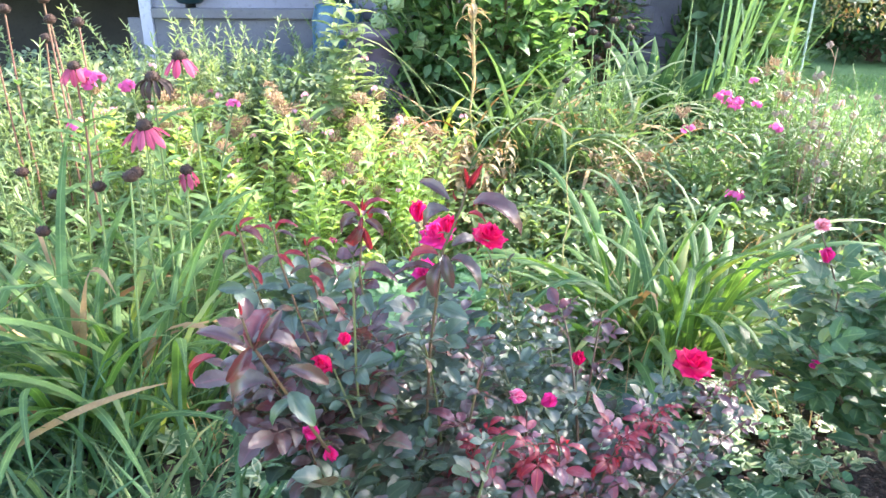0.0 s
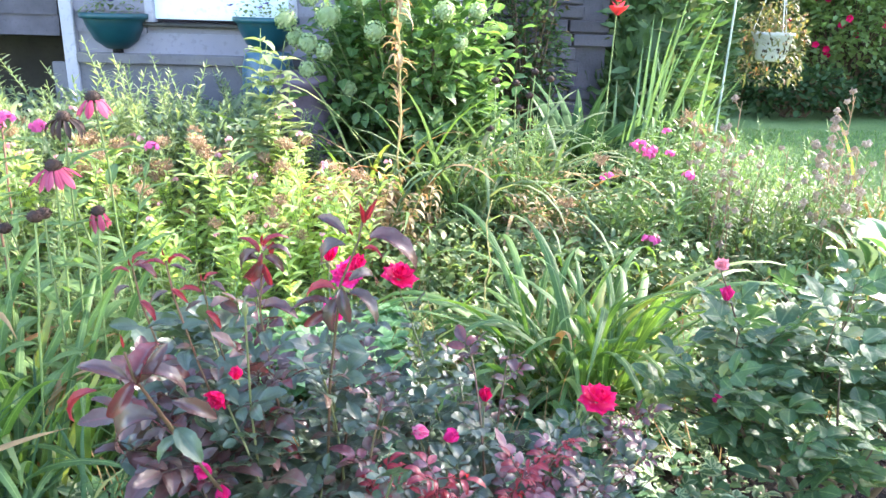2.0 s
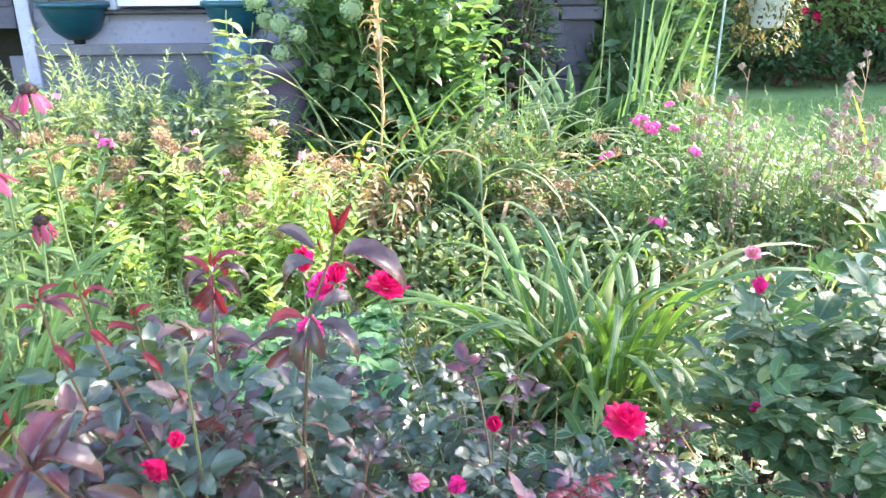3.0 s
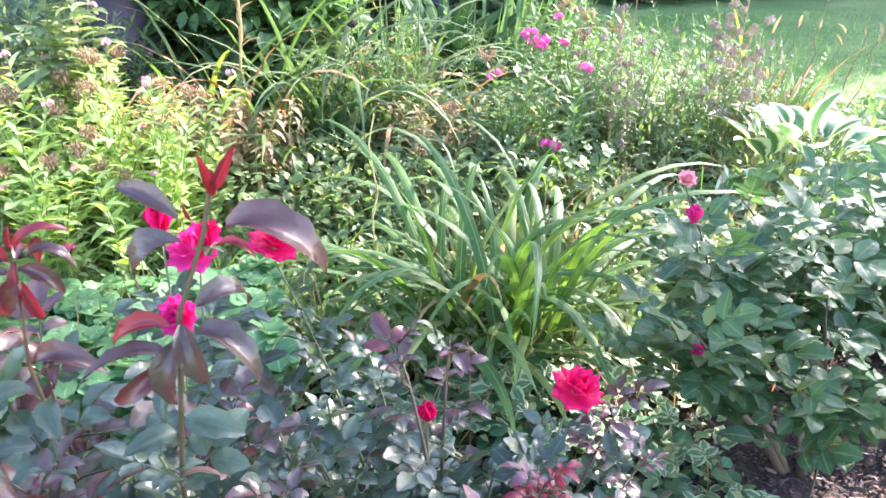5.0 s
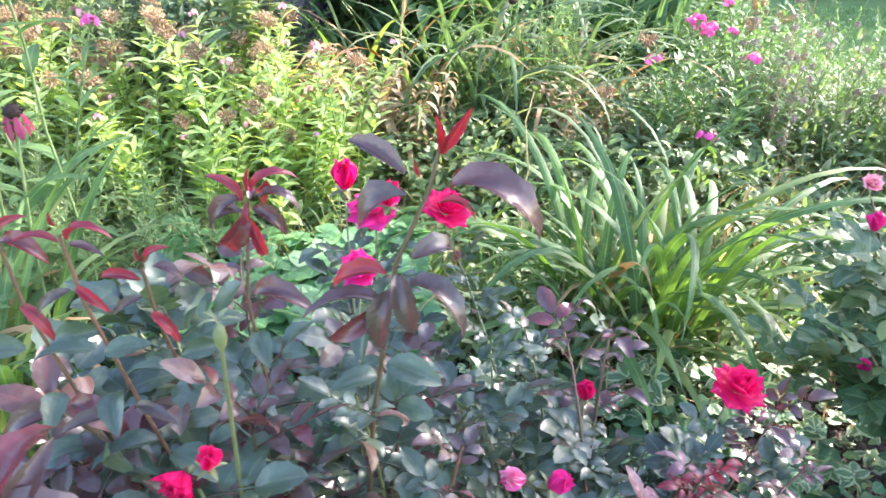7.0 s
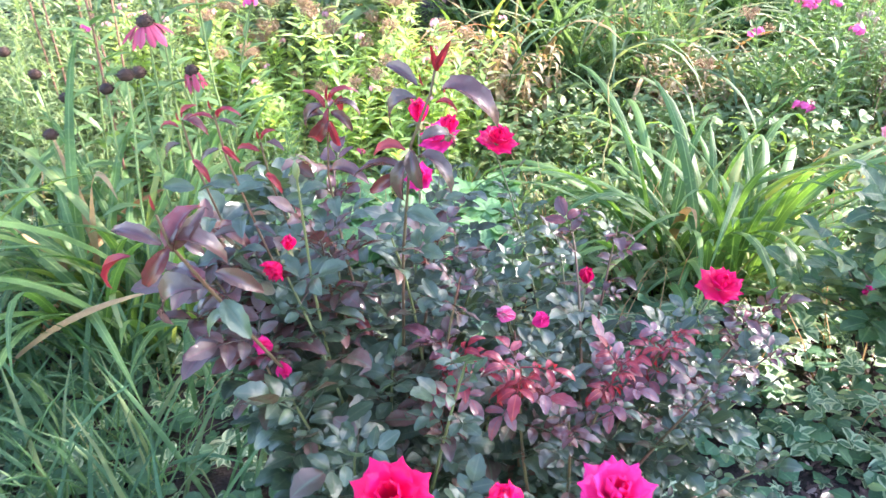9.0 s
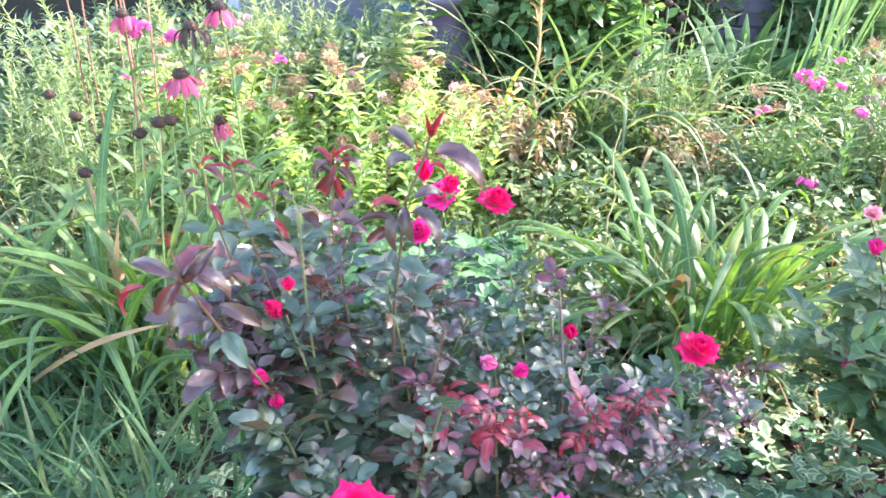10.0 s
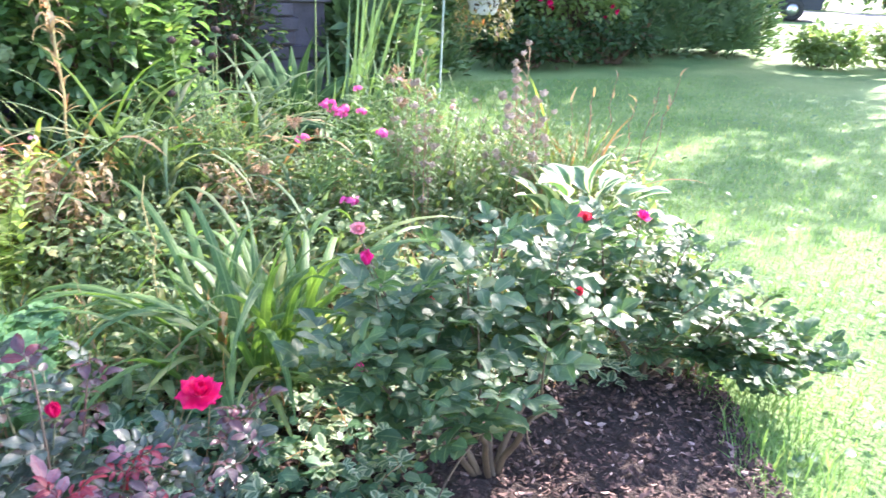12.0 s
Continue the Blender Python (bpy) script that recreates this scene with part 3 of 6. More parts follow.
def bloom(parent, at, facing, mat=M_PETAL, size=1.0, opened=1.0, label="open magenta-red rose bloom", seed=0):
    """A double rose: calyx with three rings of petals."""
    r = random.Random(seed)
    d = Vector(facing).normalized()
    m = Matrix.Translation(at) @ d.to_track_quat("Z", "Y").to_matrix().to_4x4() @ Matrix.Scale(size, 4)
    c = part("bloom", CALYX, None, parent, label, m)
    for ring, (count, el, lift) in enumerate(((9, 0.22, 0.0), (8, 0.62, 0.003), (7, 1.05, 0.005))):
        el = el + (1 - opened) * (1.25 - el)
        for k in range(count):
            az = 2 * math.pi * (k + 0.37 * ring) / count + r.uniform(-0.12, 0.12)
            h = heading(az, el + r.uniform(-0.12, 0.12))
            pm = basis((0.003 * math.cos(az), 0.003 * math.sin(az), lift), h, (-math.cos(az), -math.sin(az), 0.6), r.uniform(0.9, 1.08))
            part("petal", PETALS[mat][ring], None, c, m=pm)
    return c


def bud(parent, at, facing, mat=M_PETAL, size=1.0, label="closed rose bud"):
    d = Vector(facing).normalized()
    m = Matrix.Translation(at) @ d.to_track_quat("Z", "Y").to_matrix().to_4x4() @ Matrix.Scale(size, 4)
    c = part("bud", CALYX, None, parent, label, m)
    for ring, count, el, k in ((1, 5, 1.40, 0.90), (2, 4, 1.48, 1.18)):
        for n in range(count):
            az = 2 * math.pi * (n + 0.4 * ring) / count + 0.3 * math.sin(7 * n + 40 * at[0])
            pm = basis((0.002 * math.cos(az), 0.002 * math.sin(az), 0.001), heading(az, el + 0.08 * math.sin(5 * n + 60 * at[1])), (-math.cos(az), -math.sin(az), 0.4), k)
            part("petal", PETALS[mat][ring], None, c, m=pm)
    return c


def rose_bush(name, label, feet, tips, extra, leaves, limit, cane_mat, seed, leaf_gap=0.030, start=0.30, zmin=0.05, arch=0.12, hubs=(), avoid=()):
    """A rose: canes from the feet to the tips, each set with compound leaves. extra: how many canes more, drawn round the same tips."""
    r = random.Random(seed)
    top = thing(name, label=label, category="rose bush")
    ends = [(Vector(t[0]), t[1]) for t in tips]
    for _ in range(extra):
        b, kind = r.choice([e for e in ends[:len(tips)] if e[1] != "bare"])
        q = b + Vector((r.uniform(-0.13, 0.13), r.uniform(-0.15, 0.15), r.uniform(-0.22, -0.02)))
        ends.append((Vector((q.x, q.y, max(0.16, q.z))), "leaf" if r.random() > 0.15 else kind))
    pool = []
    for hub in hubs:
        foot = Vector(min(feet, key=lambda f: (Vector(f) - Vector(hub)).to_2d().length))
        q = Geo()
        q.tube(curve_pts(foot + Vector((r.uniform(-0.02, 0.02), r.uniform(-0.02, 0.02), 0)), hub, 0.03, 5, r, 0.006), 0.0095, 0.006, 7)
        part("main_cane", q, cane_mat, top)
    for e, kind in ends:
        foot = Vector(min(feet, key=lambda f: (Vector(f) - e).to_2d().length)) + Vector((r.uniform(-0.04, 0.04), r.uniform(-0.04, 0.04), 0.0))
        if hubs:
            foot = Vector(min(hubs, key=lambda f: (Vector(f) - e).length))
        mid = foot.lerp(e, 0.5) + Vector((r.uniform(-0.05, 0.05), r.uniform(-0.05, 0.05), arch * r.uniform(0.6, 1.4)))
        pts = [foot.lerp(mid, u).lerp(mid.lerp(e, u), u) for u in (0, 0.15, 0.3, 0.45, 0.6, 0.75, 0.88, 1)]
        q = Geo()
        q.tube(pts, 0.0042 if kind != "leaf" else 0.0036, 0.0013, 6)
        part("cane", q, M_CANER if kind in ("wine", "red") else cane_mat, top)
        length = (e - foot).length
        d, az = start * length, r.uniform(0, 6.3)
        while d < length:
            u = d / length
            i = min(6, int(u * 7))
            p = pts[i].lerp(pts[i + 1], u * 7 - i)
            az += 2.4
            if p.z < zmin or (kind == "bare" and u > 0.62):
                d += leaf_gap
                continue
            h = heading(az, r.uniform(-0.15, 0.55) if u < 0.85 else r.uniform(0.2, 0.9))
            bank = leaves
            if kind in ("wine", "red") and u > 0.72 and r.random() < 0.8:
                bank = LEAF_WINE
            if kind == "red" and u > 0.86:
                bank = LEAF_CRIM
            if kind == "red" and u > 0.86:
                bank = LEAF_RED
            if any((p + h * 0.04 - a).length < 0.055 for a in avoid):
                d += leaf_gap
                continue
            up = (r.uniform(-0.4, 0.4), r.uniform(-0.5, 0.3), 1)
            vigour = 1.12 - 0.36 * max(0, min(1, (p.x + 0.16) / 0.24)) if name == "rose_bush" and leaves is LEAF_DARK else 1.0
            pool.append((p, basis(p, h, up, vigour * r.uniform(0.75, 1.25) * (0.8 + 0.3 * (1 - abs(u - 0.6)))), bank))
            d += leaf_gap * r.uniform(0.7, 1.3) 
        if kind == "red":
            for k in range(8):
                h = heading(k * 2.4 + r.uniform(-0.3, 0.3), r.uniform(-0.9, 0.1) if k > 2 else r.uniform(-0.2, 0.6))
                pool.append((e + Vector((0, 0, 1)), basis(e - Vector((0, 0, 0.006 * k)), h, (0, 0, 1), r.uniform(0.75, 1.15) * 0.95), LEAF_CRIM if k % 2 else LEAF_RED))
    pool.sort(key=lambda t: -t[0].z)
    rest = {}
    for k, (p, m, bank) in enumerate(pool):
        me = r.choice(bank)
        if k < limit:
            part("leaf", me, None, top, m=m)
        else:
            rest.setdefault(me.materials[0].name, []).append((me, m))
    for lot in rest.values():
        q = Geo()
        for me, m in lot:
            co = np.empty(len(me.vertices) * 3)
            me.vertices.foreach_get("co", co)
            fc = np.empty(len(me.loops), int)
            me.loops.foreach_get("vertex_index", fc)
            ac, al = np.empty(len(me.vertices)), np.empty(len(me.vertices))
            me.attributes["across"].data.foreach_get("value", ac)
            me.attributes["along"].data.foreach_get("value", al)
            q.put((co.reshape(-1, 3), fc.reshape(-1, 4), ac, al), m)
        tagged(part("inner_leaves", q, lot[0][0].materials[0], top), kind="stuff")
    return top


# ---- the roses ----
main_tips = [((0.505, 1.262, 0.53), "leaf"), ((0.142, 1.45, 0.69), "leaf"), ((0.047, 1.42, 0.70), "leaf"), ((0.005, 1.44, 0.74), "leaf"), ((0.028, 1.30, 0.69), "leaf"), ((-0.08, 0.93, 0.73), "leaf"),
             ((0.19, 1.03, 0.60), "wine"), ((0.298, 1.224, 0.56), "leaf"), ((0.411, 1.118, 0.535), "red"), ((0.331, 1.01, 0.565), "red"), ((0.20, 0.95, 0.60), "red"), ((0.117, 0.957, 0.605), "red"), ((0.04, 0.93, 0.60), "leaf"), ((0.26, 0.90, 0.56), "wine"),
             ((0.46, 1.03, 0.52), "wine"), ((0.60, 1.20, 0.47), "wine"), ((0.27, 1.27, 0.655), "wine"), ((0.35, 1.31, 0.625), "wine"), ((-0.16, 1.16, 0.74), "leaf"), ((-0.10, 1.24, 0.74), "wine"), ((-0.20, 1.22, 0.72), "leaf"), ((0.18, 1.22, 0.62), "leaf"), ((0.08, 1.10, 0.70), "wine"),
             ((0.04, 1.16, 0.70), "leaf"), ((0.14, 1.10, 0.66), "leaf"), ((-0.06, 1.08, 0.72), "leaf"), ((0.02, 0.80, 0.58), "leaf"), ((-0.06, 0.84, 0.62), "leaf"), ((0.30, 0.80, 0.46), "leaf"), ((0.40, 0.88, 0.40), "leaf"), ((-0.13, 0.98, 0.70), "leaf"), ((-0.12, 0.90, 0.66), "wine"), ((-0.17, 0.93, 0.72), "wine"), ((-0.05, 0.98, 0.76), "wine"), ((0.03, 1.02, 0.74), "leaf"), ((0.12, 1.0, 0.70), "wine"), ((-0.22, 1.0, 0.70), "wine"), ((0.16, 0.82, 0.50), "leaf"),
             ((0.10, 0.62, 0.69), "bare"), ((0.28, 0.66, 0.67), "bare"), ((0.19, 0.60, 0.71), "bare"),
             ((0.1, 1.3, 0.56), "leaf"), ((0.22, 1.06, 0.54), "leaf"), ((0.4, 1.25, 0.45), "leaf"), ((0.56, 1.15, 0.43), "leaf"), ((0.61, 1.30, 0.48), "wine"), ((0.50, 1.10, 0.46), "leaf"), ((0.45, 1.20, 0.47), "leaf")]


def lone_leaf(mat, seed, size, wide, curl, fold):
    """A single long leaflet of a young shoot, folded along its midrib and a little twisted."""
    q = Geo()
    v, f, ac, al = leaflet(random.Random(seed), size, wide, curl)
    v[:, 2] += np.abs(v[:, 0]) * fold
    a = (seed % 3 - 1) * 0.7 * al
    v[:, 0], v[:, 2] = v[:, 0] + 0.10 * size * np.sin(a) * al, v[:, 2] + v[:, 0] * np.sin(a)
    q.raw(v, f, ac, al)
    return q.mesh("leaf", mat)


LONG_WINE = [lone_leaf(M_WINE, 200 + k, 0.062, 0.25 + 0.03 * k, 1.1 + 0.4 * k, 0.8) for k in range(4)]
LONG_RED = [lone_leaf(M_REDLEAF, 210 + k, 0.048, 0.22, 1.4 + 0.5 * k, 1.0) for k in range(3)]
LONG_ERECT = [lone_leaf(M_REDLEAF, 220, 0.050, 0.20, 0.5, 1.2)]
LONG_DARK = [lone_leaf(M_ROSE, 230 + k, 0.058, 0.46, 0.6 + 0.3 * k, 0.3) for k in range(3)]


def young_shoot(parent, stem, leaves, seed, mat=M_CANER, r0=0.0024):
    """An upright shoot: its stem through the given points and single leaflets (start, direction, length in metres, form, up)."""
    r = random.Random(seed)
    q = Geo()
    q.tube(stem, r0, 0.0014, 6)
    part("cane", q, mat, parent)
    for p, d, size, bank, up in leaves:
        me = r.choice(bank)
        own = max(v.co.y for v in me.vertices)
        tilt = (up[0] + r.uniform(-0.5, 0.5), up[1] + r.uniform(-0.4, 0.4), up[2])
        at = Vector(p) + Vector(d).normalized() * r.uniform(0.0, 0.010) + Vector((0, 0, r.uniform(-0.014, 0.006)))
        part("leaf", me, None, parent, m=basis(at, d, tilt, r.uniform(0.62, 0.82) * size / own))


FRONT, UPF = (0, -1, 0.35), (0, -0.55, 1)
# open space before the blooms, where nothing grows across them
VIEWED = ((0.512, 1.26, 0.55), (0.142, 1.455, 0.715), (0.047, 1.43, 0.73), (0.005, 1.445, 0.765), (0.028, 1.31, 0.71), (0.19, 1.045, 0.615), (0.298, 1.224, 0.578))
AVOID = [Vector(p) + Vector((0.0, -0.78, 0.40)) * 0.055 * k for p in VIEWED for k in range(8)]
main_rose = rose_bush("rose_bush", "dark-leaved rose bush with burgundy shoots and magenta blooms", [(0.05, 1.02, 0.03), (0.26, 1.05, 0.03), (0.02, 0.95, 0.03)], main_tips, 46, LEAF_DARK, 290, M_CANEG, 5, 0.022, avoid=AVOID)
N1, N2 = (0.087, 1.007, 0.932), (0.063, 1.005, 0.872)
young_shoot(main_rose, [(0.03, 1.03, 0.40), (0.045, 1.015, 0.72), N2, N1, (0.096, 1.01, 0.974)],
            [((0.096, 1.01, 0.972), (0.021, -0.018, 0.043), 0.054, LONG_ERECT, FRONT), ((0.094, 1.01, 0.970), (-0.006, -0.01, 0.036), 0.042, LONG_ERECT, FRONT), ((0.095, 1.008, 0.960), (0.1, -0.3, 1), 0.022, LONG_ERECT, FRONT),
             ((0.070, 1.022, 0.940), (-0.055, 0.030, 0.030), 0.066, LONG_WINE, UPF), ((0.078, 1.010, 0.930), (-0.05, -0.005, -0.010), 0.050, LONG_WINE, UPF),
             ((0.096, 1.000, 0.937), (0.060, -0.034, 0.010), 0.072, LONG_WINE, UPF), ((0.100, 1.006, 0.936), (0.3, 0, 1), 0.022, LONG_ERECT, FRONT), ((0.082, 1.006, 0.934), (-0.3, 0, 1), 0.018, LONG_ERECT, FRONT), ((0.092, 1.004, 0.930), (0.8, -0.4, 0.2), 0.030, LONG_RED, UPF),
             ((0.068, 1.000, 0.872), (0.056, -0.037, 0.004), 0.066, LONG_WINE, UPF), ((0.070, 1.003, 0.876), (0.05, 0.02, 0.014), 0.052, LONG_WINE, UPF), ((0.062, 0.998, 0.868), (-0.018, -0.030, -0.040), 0.056, LONG_WINE, FRONT), ((0.064, 0.998, 0.868), (0.010, -0.030, -0.032), 0.050, LONG_WINE, FRONT),
             ((0.058, 1.002, 0.874), (-0.055, -0.010, 0.014), 0.056, LONG_RED, UPF), ((0.056, 1.0, 0.845), (-0.07, -0.010, 0.018), 0.070, LONG_WINE, UPF), ((0.05, 0.998, 0.835), (-0.04, -0.03, -0.02), 0.055, LONG_WINE, FRONT), ((0.05, 1.0, 0.80), (0.05, -0.03, 0.0), 0.055, LONG_DARK, UPF), ((0.05, 1.0, 0.78), (-0.05, -0.03, 0.01), 0.055, LONG_DARK, UPF)], 1)
W = (-0.055, 1.085, 0.888)
young_shoot(main_rose, [(0.0, 1.05, 0.45), (-0.05, 1.075, 0.70), (-0.062, 1.08, 0.80), W],
            [(W, (0.0, -0.25, -1), 0.048, LONG_RED, FRONT), (W, (0.30, -0.30, -0.9), 0.046, LONG_RED, FRONT), (W, (-0.5, -0.3, -0.9), 0.046, LONG_WINE, FRONT), (W, (-0.9, -0.3, -0.4), 0.044, LONG_WINE, UPF), (W, (-1, -0.1, 0.05), 0.042, LONG_WINE, UPF),
             (W, (0.85, -0.3, -0.35), 0.042, LONG_WINE, UPF), (W, (0.9, -0.1, 0.25), 0.036, LONG_WINE, UPF), (W, (0.1, 0, 1), 0.030, LONG_ERECT, FRONT), (W, (0.6, -0.1, 0.8), 0.042, LONG_RED, UPF), (W, (-0.5, -0.1, 0.8), 0.040, LONG_RED, UPF), (W, (0.2, 1, 0.2), 0.045, LONG_WINE, UPF),
             ((-0.060, 1.08, 0.80), (0.8, -0.4, 0.3), 0.060, LONG_WINE, UPF), ((-0.060, 1.08, 0.79), (-0.8, -0.5, 0.1), 0.055, LONG_DARK, UPF), ((-0.058, 1.08, 0.77), (0.3, -0.9, -0.1), 0.055, LONG_DARK, UPF)], 2)
L = (-0.145, 0.80, 0.84)
young_shoot(main_rose, [(-0.02, 0.97, 0.42), (-0.10, 0.85, 0.70), L, (-0.152, 0.80, 0.872)],
            [(L, (-0.068, 0.0, 0.034), 0.074, LONG_WINE, UPF), (L, (0.035, 0.02, 0.050), 0.066, LONG_WINE, FRONT), (L, (0.010, 0.03, 0.055), 0.062, LONG_WINE, FRONT), (L, (0.055, 0.0, 0.012), 0.062, LONG_WINE, UPF), (L, (-0.020, -0.035, -0.030), 0.050, LONG_WINE, FRONT),
             ((-0.178, 0.79, 0.83), (-0.05, -0.01, -0.022), 0.058, LONG_RED, UPF), ((-0.11, 0.81, 0.815), (0.05, -0.005, -0.016), 0.060, LONG_WINE, UPF), ((-0.152, 0.80, 0.870), (-0.1, 0, 1), 0.022, LONG_ERECT, FRONT),
             ((-0.125, 0.82, 0.775), (-0.06, -0.01, -0.010), 0.070, LONG_WINE, UPF), ((-0.12, 0.83, 0.76), (0.04, -0.03, -0.03), 0.060, LONG_DARK, UPF), ((-0.11, 0.84, 0.74), (-0.05, -0.02, -0.04), 0.060, LONG_DARK, UPF)], 3)
for k, (x, y, z) in enumerate(((-0.155, 0.97, 0.915), (-0.205, 0.99, 0.90), (-0.125, 1.02, 0.865))):
    E = (x, y, z)
    young_shoot(main_rose, [(-0.06, 1.0, 0.50), (x + 0.03, y + 0.01, z - 0.16), (x + 0.006, y, z - 0.05), E],
                [(E, (0.5, -0.2, 0.6), 0.030, LONG_RED, UPF), (E, (-0.8, -0.1, 0.3), 0.034, LONG_RED, UPF), (E, (0.9, -0.3, 0.0), 0.036, LONG_WINE, UPF), (E, (0.0, -0.4, 1), 0.020, LONG_ERECT, FRONT), ((x, y, z - 0.03), (-0.8, -0.4, -0.3), 0.036, LONG_WINE, UPF),
                 ((x, y, z - 0.04), (0.7, -0.5, -0.2), 0.034, LONG_RED, UPF), ((x + 0.01, y, z - 0.08), (0.9, 0.1, 0.2), 0.045, LONG_DARK, UPF), ((x + 0.01, y, z - 0.09), (-0.9, -0.2, 0.1), 0.048, LONG_DARK, UPF), ((x + 0.015, y, z - 0.12), (0.2, -0.9, 0.0), 0.050, LONG_DARK, UPF)] + [((x + 0.02 + 0.02 * n, y + 0.003 * n, z - 0.14 - 0.035 * n), (side, -0.5, 0.15 - 0.1 * n), 0.060, LONG_DARK if n % 3 else LONG_WINE, UPF) for n in range(5) for side in (-0.9, 0.8)], 20 + k, r0=0.0016)
bloom(main_rose, (0.512, 1.26, 0.542), (0.15, -0.30, 0.95), seed=1, size=1.12)
bloom(main_rose, (0.142, 1.455, 0.708), (0.25, -0.30, 0.9), seed=2, size=1.1)
bloom(main_rose, (0.047, 1.43, 0.722), (-0.3, -0.35, 0.85), M_PINKP, seed=3, size=1.1, label="open hot-pink rose bloom")
bud(main_rose, (0.005, 1.445, 0.75), (0, -0.1, 1), size=1.45, label="red rose bud about to open")
bud(main_rose, (0.062, 1.40, 0.745), (0.1, -0.1, 1), size=1.2, label="red rose bud about to open")
bloom(main_rose, (0.028, 1.31, 0.70), (-0.3, -0.7, 0.5), M_PINKP, 0.8, 0.7, "half-open pink rose bloom", 4)
bloom(main_rose, (-0.085, 0.925, 0.75), (-0.3, -0.5, -0.2), M_PETAL, 0.62, 0.45, "drooping red rose bloom", 5)
bud(main_rose, (-0.057, 0.887, 0.792), (0.1, -0.3, 0.9), M_PETAL, 0.65, "small red rose bud")
bud(main_rose, (0.190, 1.05, 0.610), (-0.9, -0.3, 0.35), M_PALEBUD, 0.95, "pale pink-striped rose bud")
bud(main_rose, (0.215, 1.05, 0.60), (0.5, -0.3, 0.5), M_PINKP, 0.95, "pink rose bud")
bud(main_rose, (0.298, 1.224, 0.565), (0.05, -0.1, 1), M_PETAL, 0.95, "small red rose bud")
bloom(main_rose, (0.10, 0.62, 0.71), (0.0, -0.45, 0.9), M_PETAL, 1.0, 0.95, seed=6)
bloom(main_rose, (0.28, 0.66, 0.69), (0.1, -0.3, 0.95), M_PINKP, 1.02, 0.85, "open hot-pink rose bloom", 7)
bud(main_rose, (0.19, 0.60, 0.725), (0.1, 0, 1), M_PETAL, 1.1, "opening red rose bud")
bud(main_rose, (-0.10, 0.90, 0.648), (-0.5, -0.5, 0.5), M_PINKP, 0.9, "small pink rose bud opening")
bud(main_rose, (-0.085, 0.885, 0.640), (0.3, -0.5, -0.5), M_PINKP, 0.75, "small pink rose bud opening")

# a spent flower stalk with a green hip, standing up through the leaves
g = Geo()
g.tube([(-0.050, 0.97, 0.55), (-0.050, 0.93, 0.72), (-0.045, 0.905, 0.872)], 0.0022, 0.0014, 6)
part("flower_stalk", g, M_CANEG, main_rose)
g = Geo()
g.lathe([(0.0014, -0.004), (0.0034, 0.0), (0.0044, 0.006), (0.0034, 0.012), (0.0012, 0.015)], (-0.045, 0.905, 0.872), seg=10)
for k in range(5):
    g.put(leaf_shape("lance", 0.016, 0.0035, 4, 0.3, 1.6), basis((-0.045, 0.905, 0.888), heading(k * 1.257, 0.7)))
part("hip", g, M_CANEG, main_rose, "green rose hip with withered sepals")

green_tips = [((0.897, 1.609, 0.60), "leaf"), ((0.881, 1.627, 0.675), "bare"), ((0.844, 1.472, 0.42), "leaf"), ((1.07, 1.70, 0.60), "leaf"), ((1.25, 1.68, 0.62), "leaf"), ((1.40, 1.62, 0.58), "leaf"), ((0.80, 1.42, 0.50), "leaf"), ((1.525, 1.735, 0.59), "leaf"),
              ((0.95, 1.35, 0.40), "leaf"), ((1.10, 1.30, 0.42), "leaf"), ((1.25, 1.38, 0.45), "leaf"), ((1.45, 1.50, 0.45), "leaf"), ((1.10, 1.50, 0.60), "leaf"), ((0.98, 1.52, 0.55), "leaf"), ((1.35, 1.80, 0.55), "leaf"), ((1.55, 1.60, 0.40), "leaf")]
green_rose = rose_bush("rose_bush", "green-leaved rose bush with small pink blooms on bare mulch", [(1.17, 1.48, 0.03), (1.20, 1.50, 0.03)], green_tips, 22, LEAF_GREEN, 290, M_TWIG, 8, 0.026, 0.12, 0.28, 0.04, hubs=[(0.98, 1.50, 0.24), (1.10, 1.38, 0.26), (1.26, 1.40, 0.27), (1.36, 1.58, 0.27), (1.20, 1.64, 0.30), (1.02, 1.60, 0.27)])
bud(green_rose, (0.897, 1.605, 0.606), (-0.1, -0.1, 1), M_PINKP, 1.25, "pink rose bud")
bloom(green_rose, (0.881, 1.625, 0.682), (-0.1, -0.6, 0.6), M_SOFTP, 0.62, 0.6, "pale pink rose bloom on a bare stalk", 16)
bloom(green_rose, (0.844, 1.46, 0.43), (-0.3, -0.5, 0.3), M_PINKP, 0.5, 0.4, "small wilting pink bloom", 11)
bloom(green_rose, (1.052, 1.60, 0.50), (-0.2, -0.4, 0.6), M_CORAL, 0.4, 0.5, "small faded coral bloom", 12)
bloom(green_rose, (1.42, 1.55, 0.50), (-0.2, -0.6, 0.2), M_CORAL, 0.5, 0.4, "small faded coral bloom", 13)
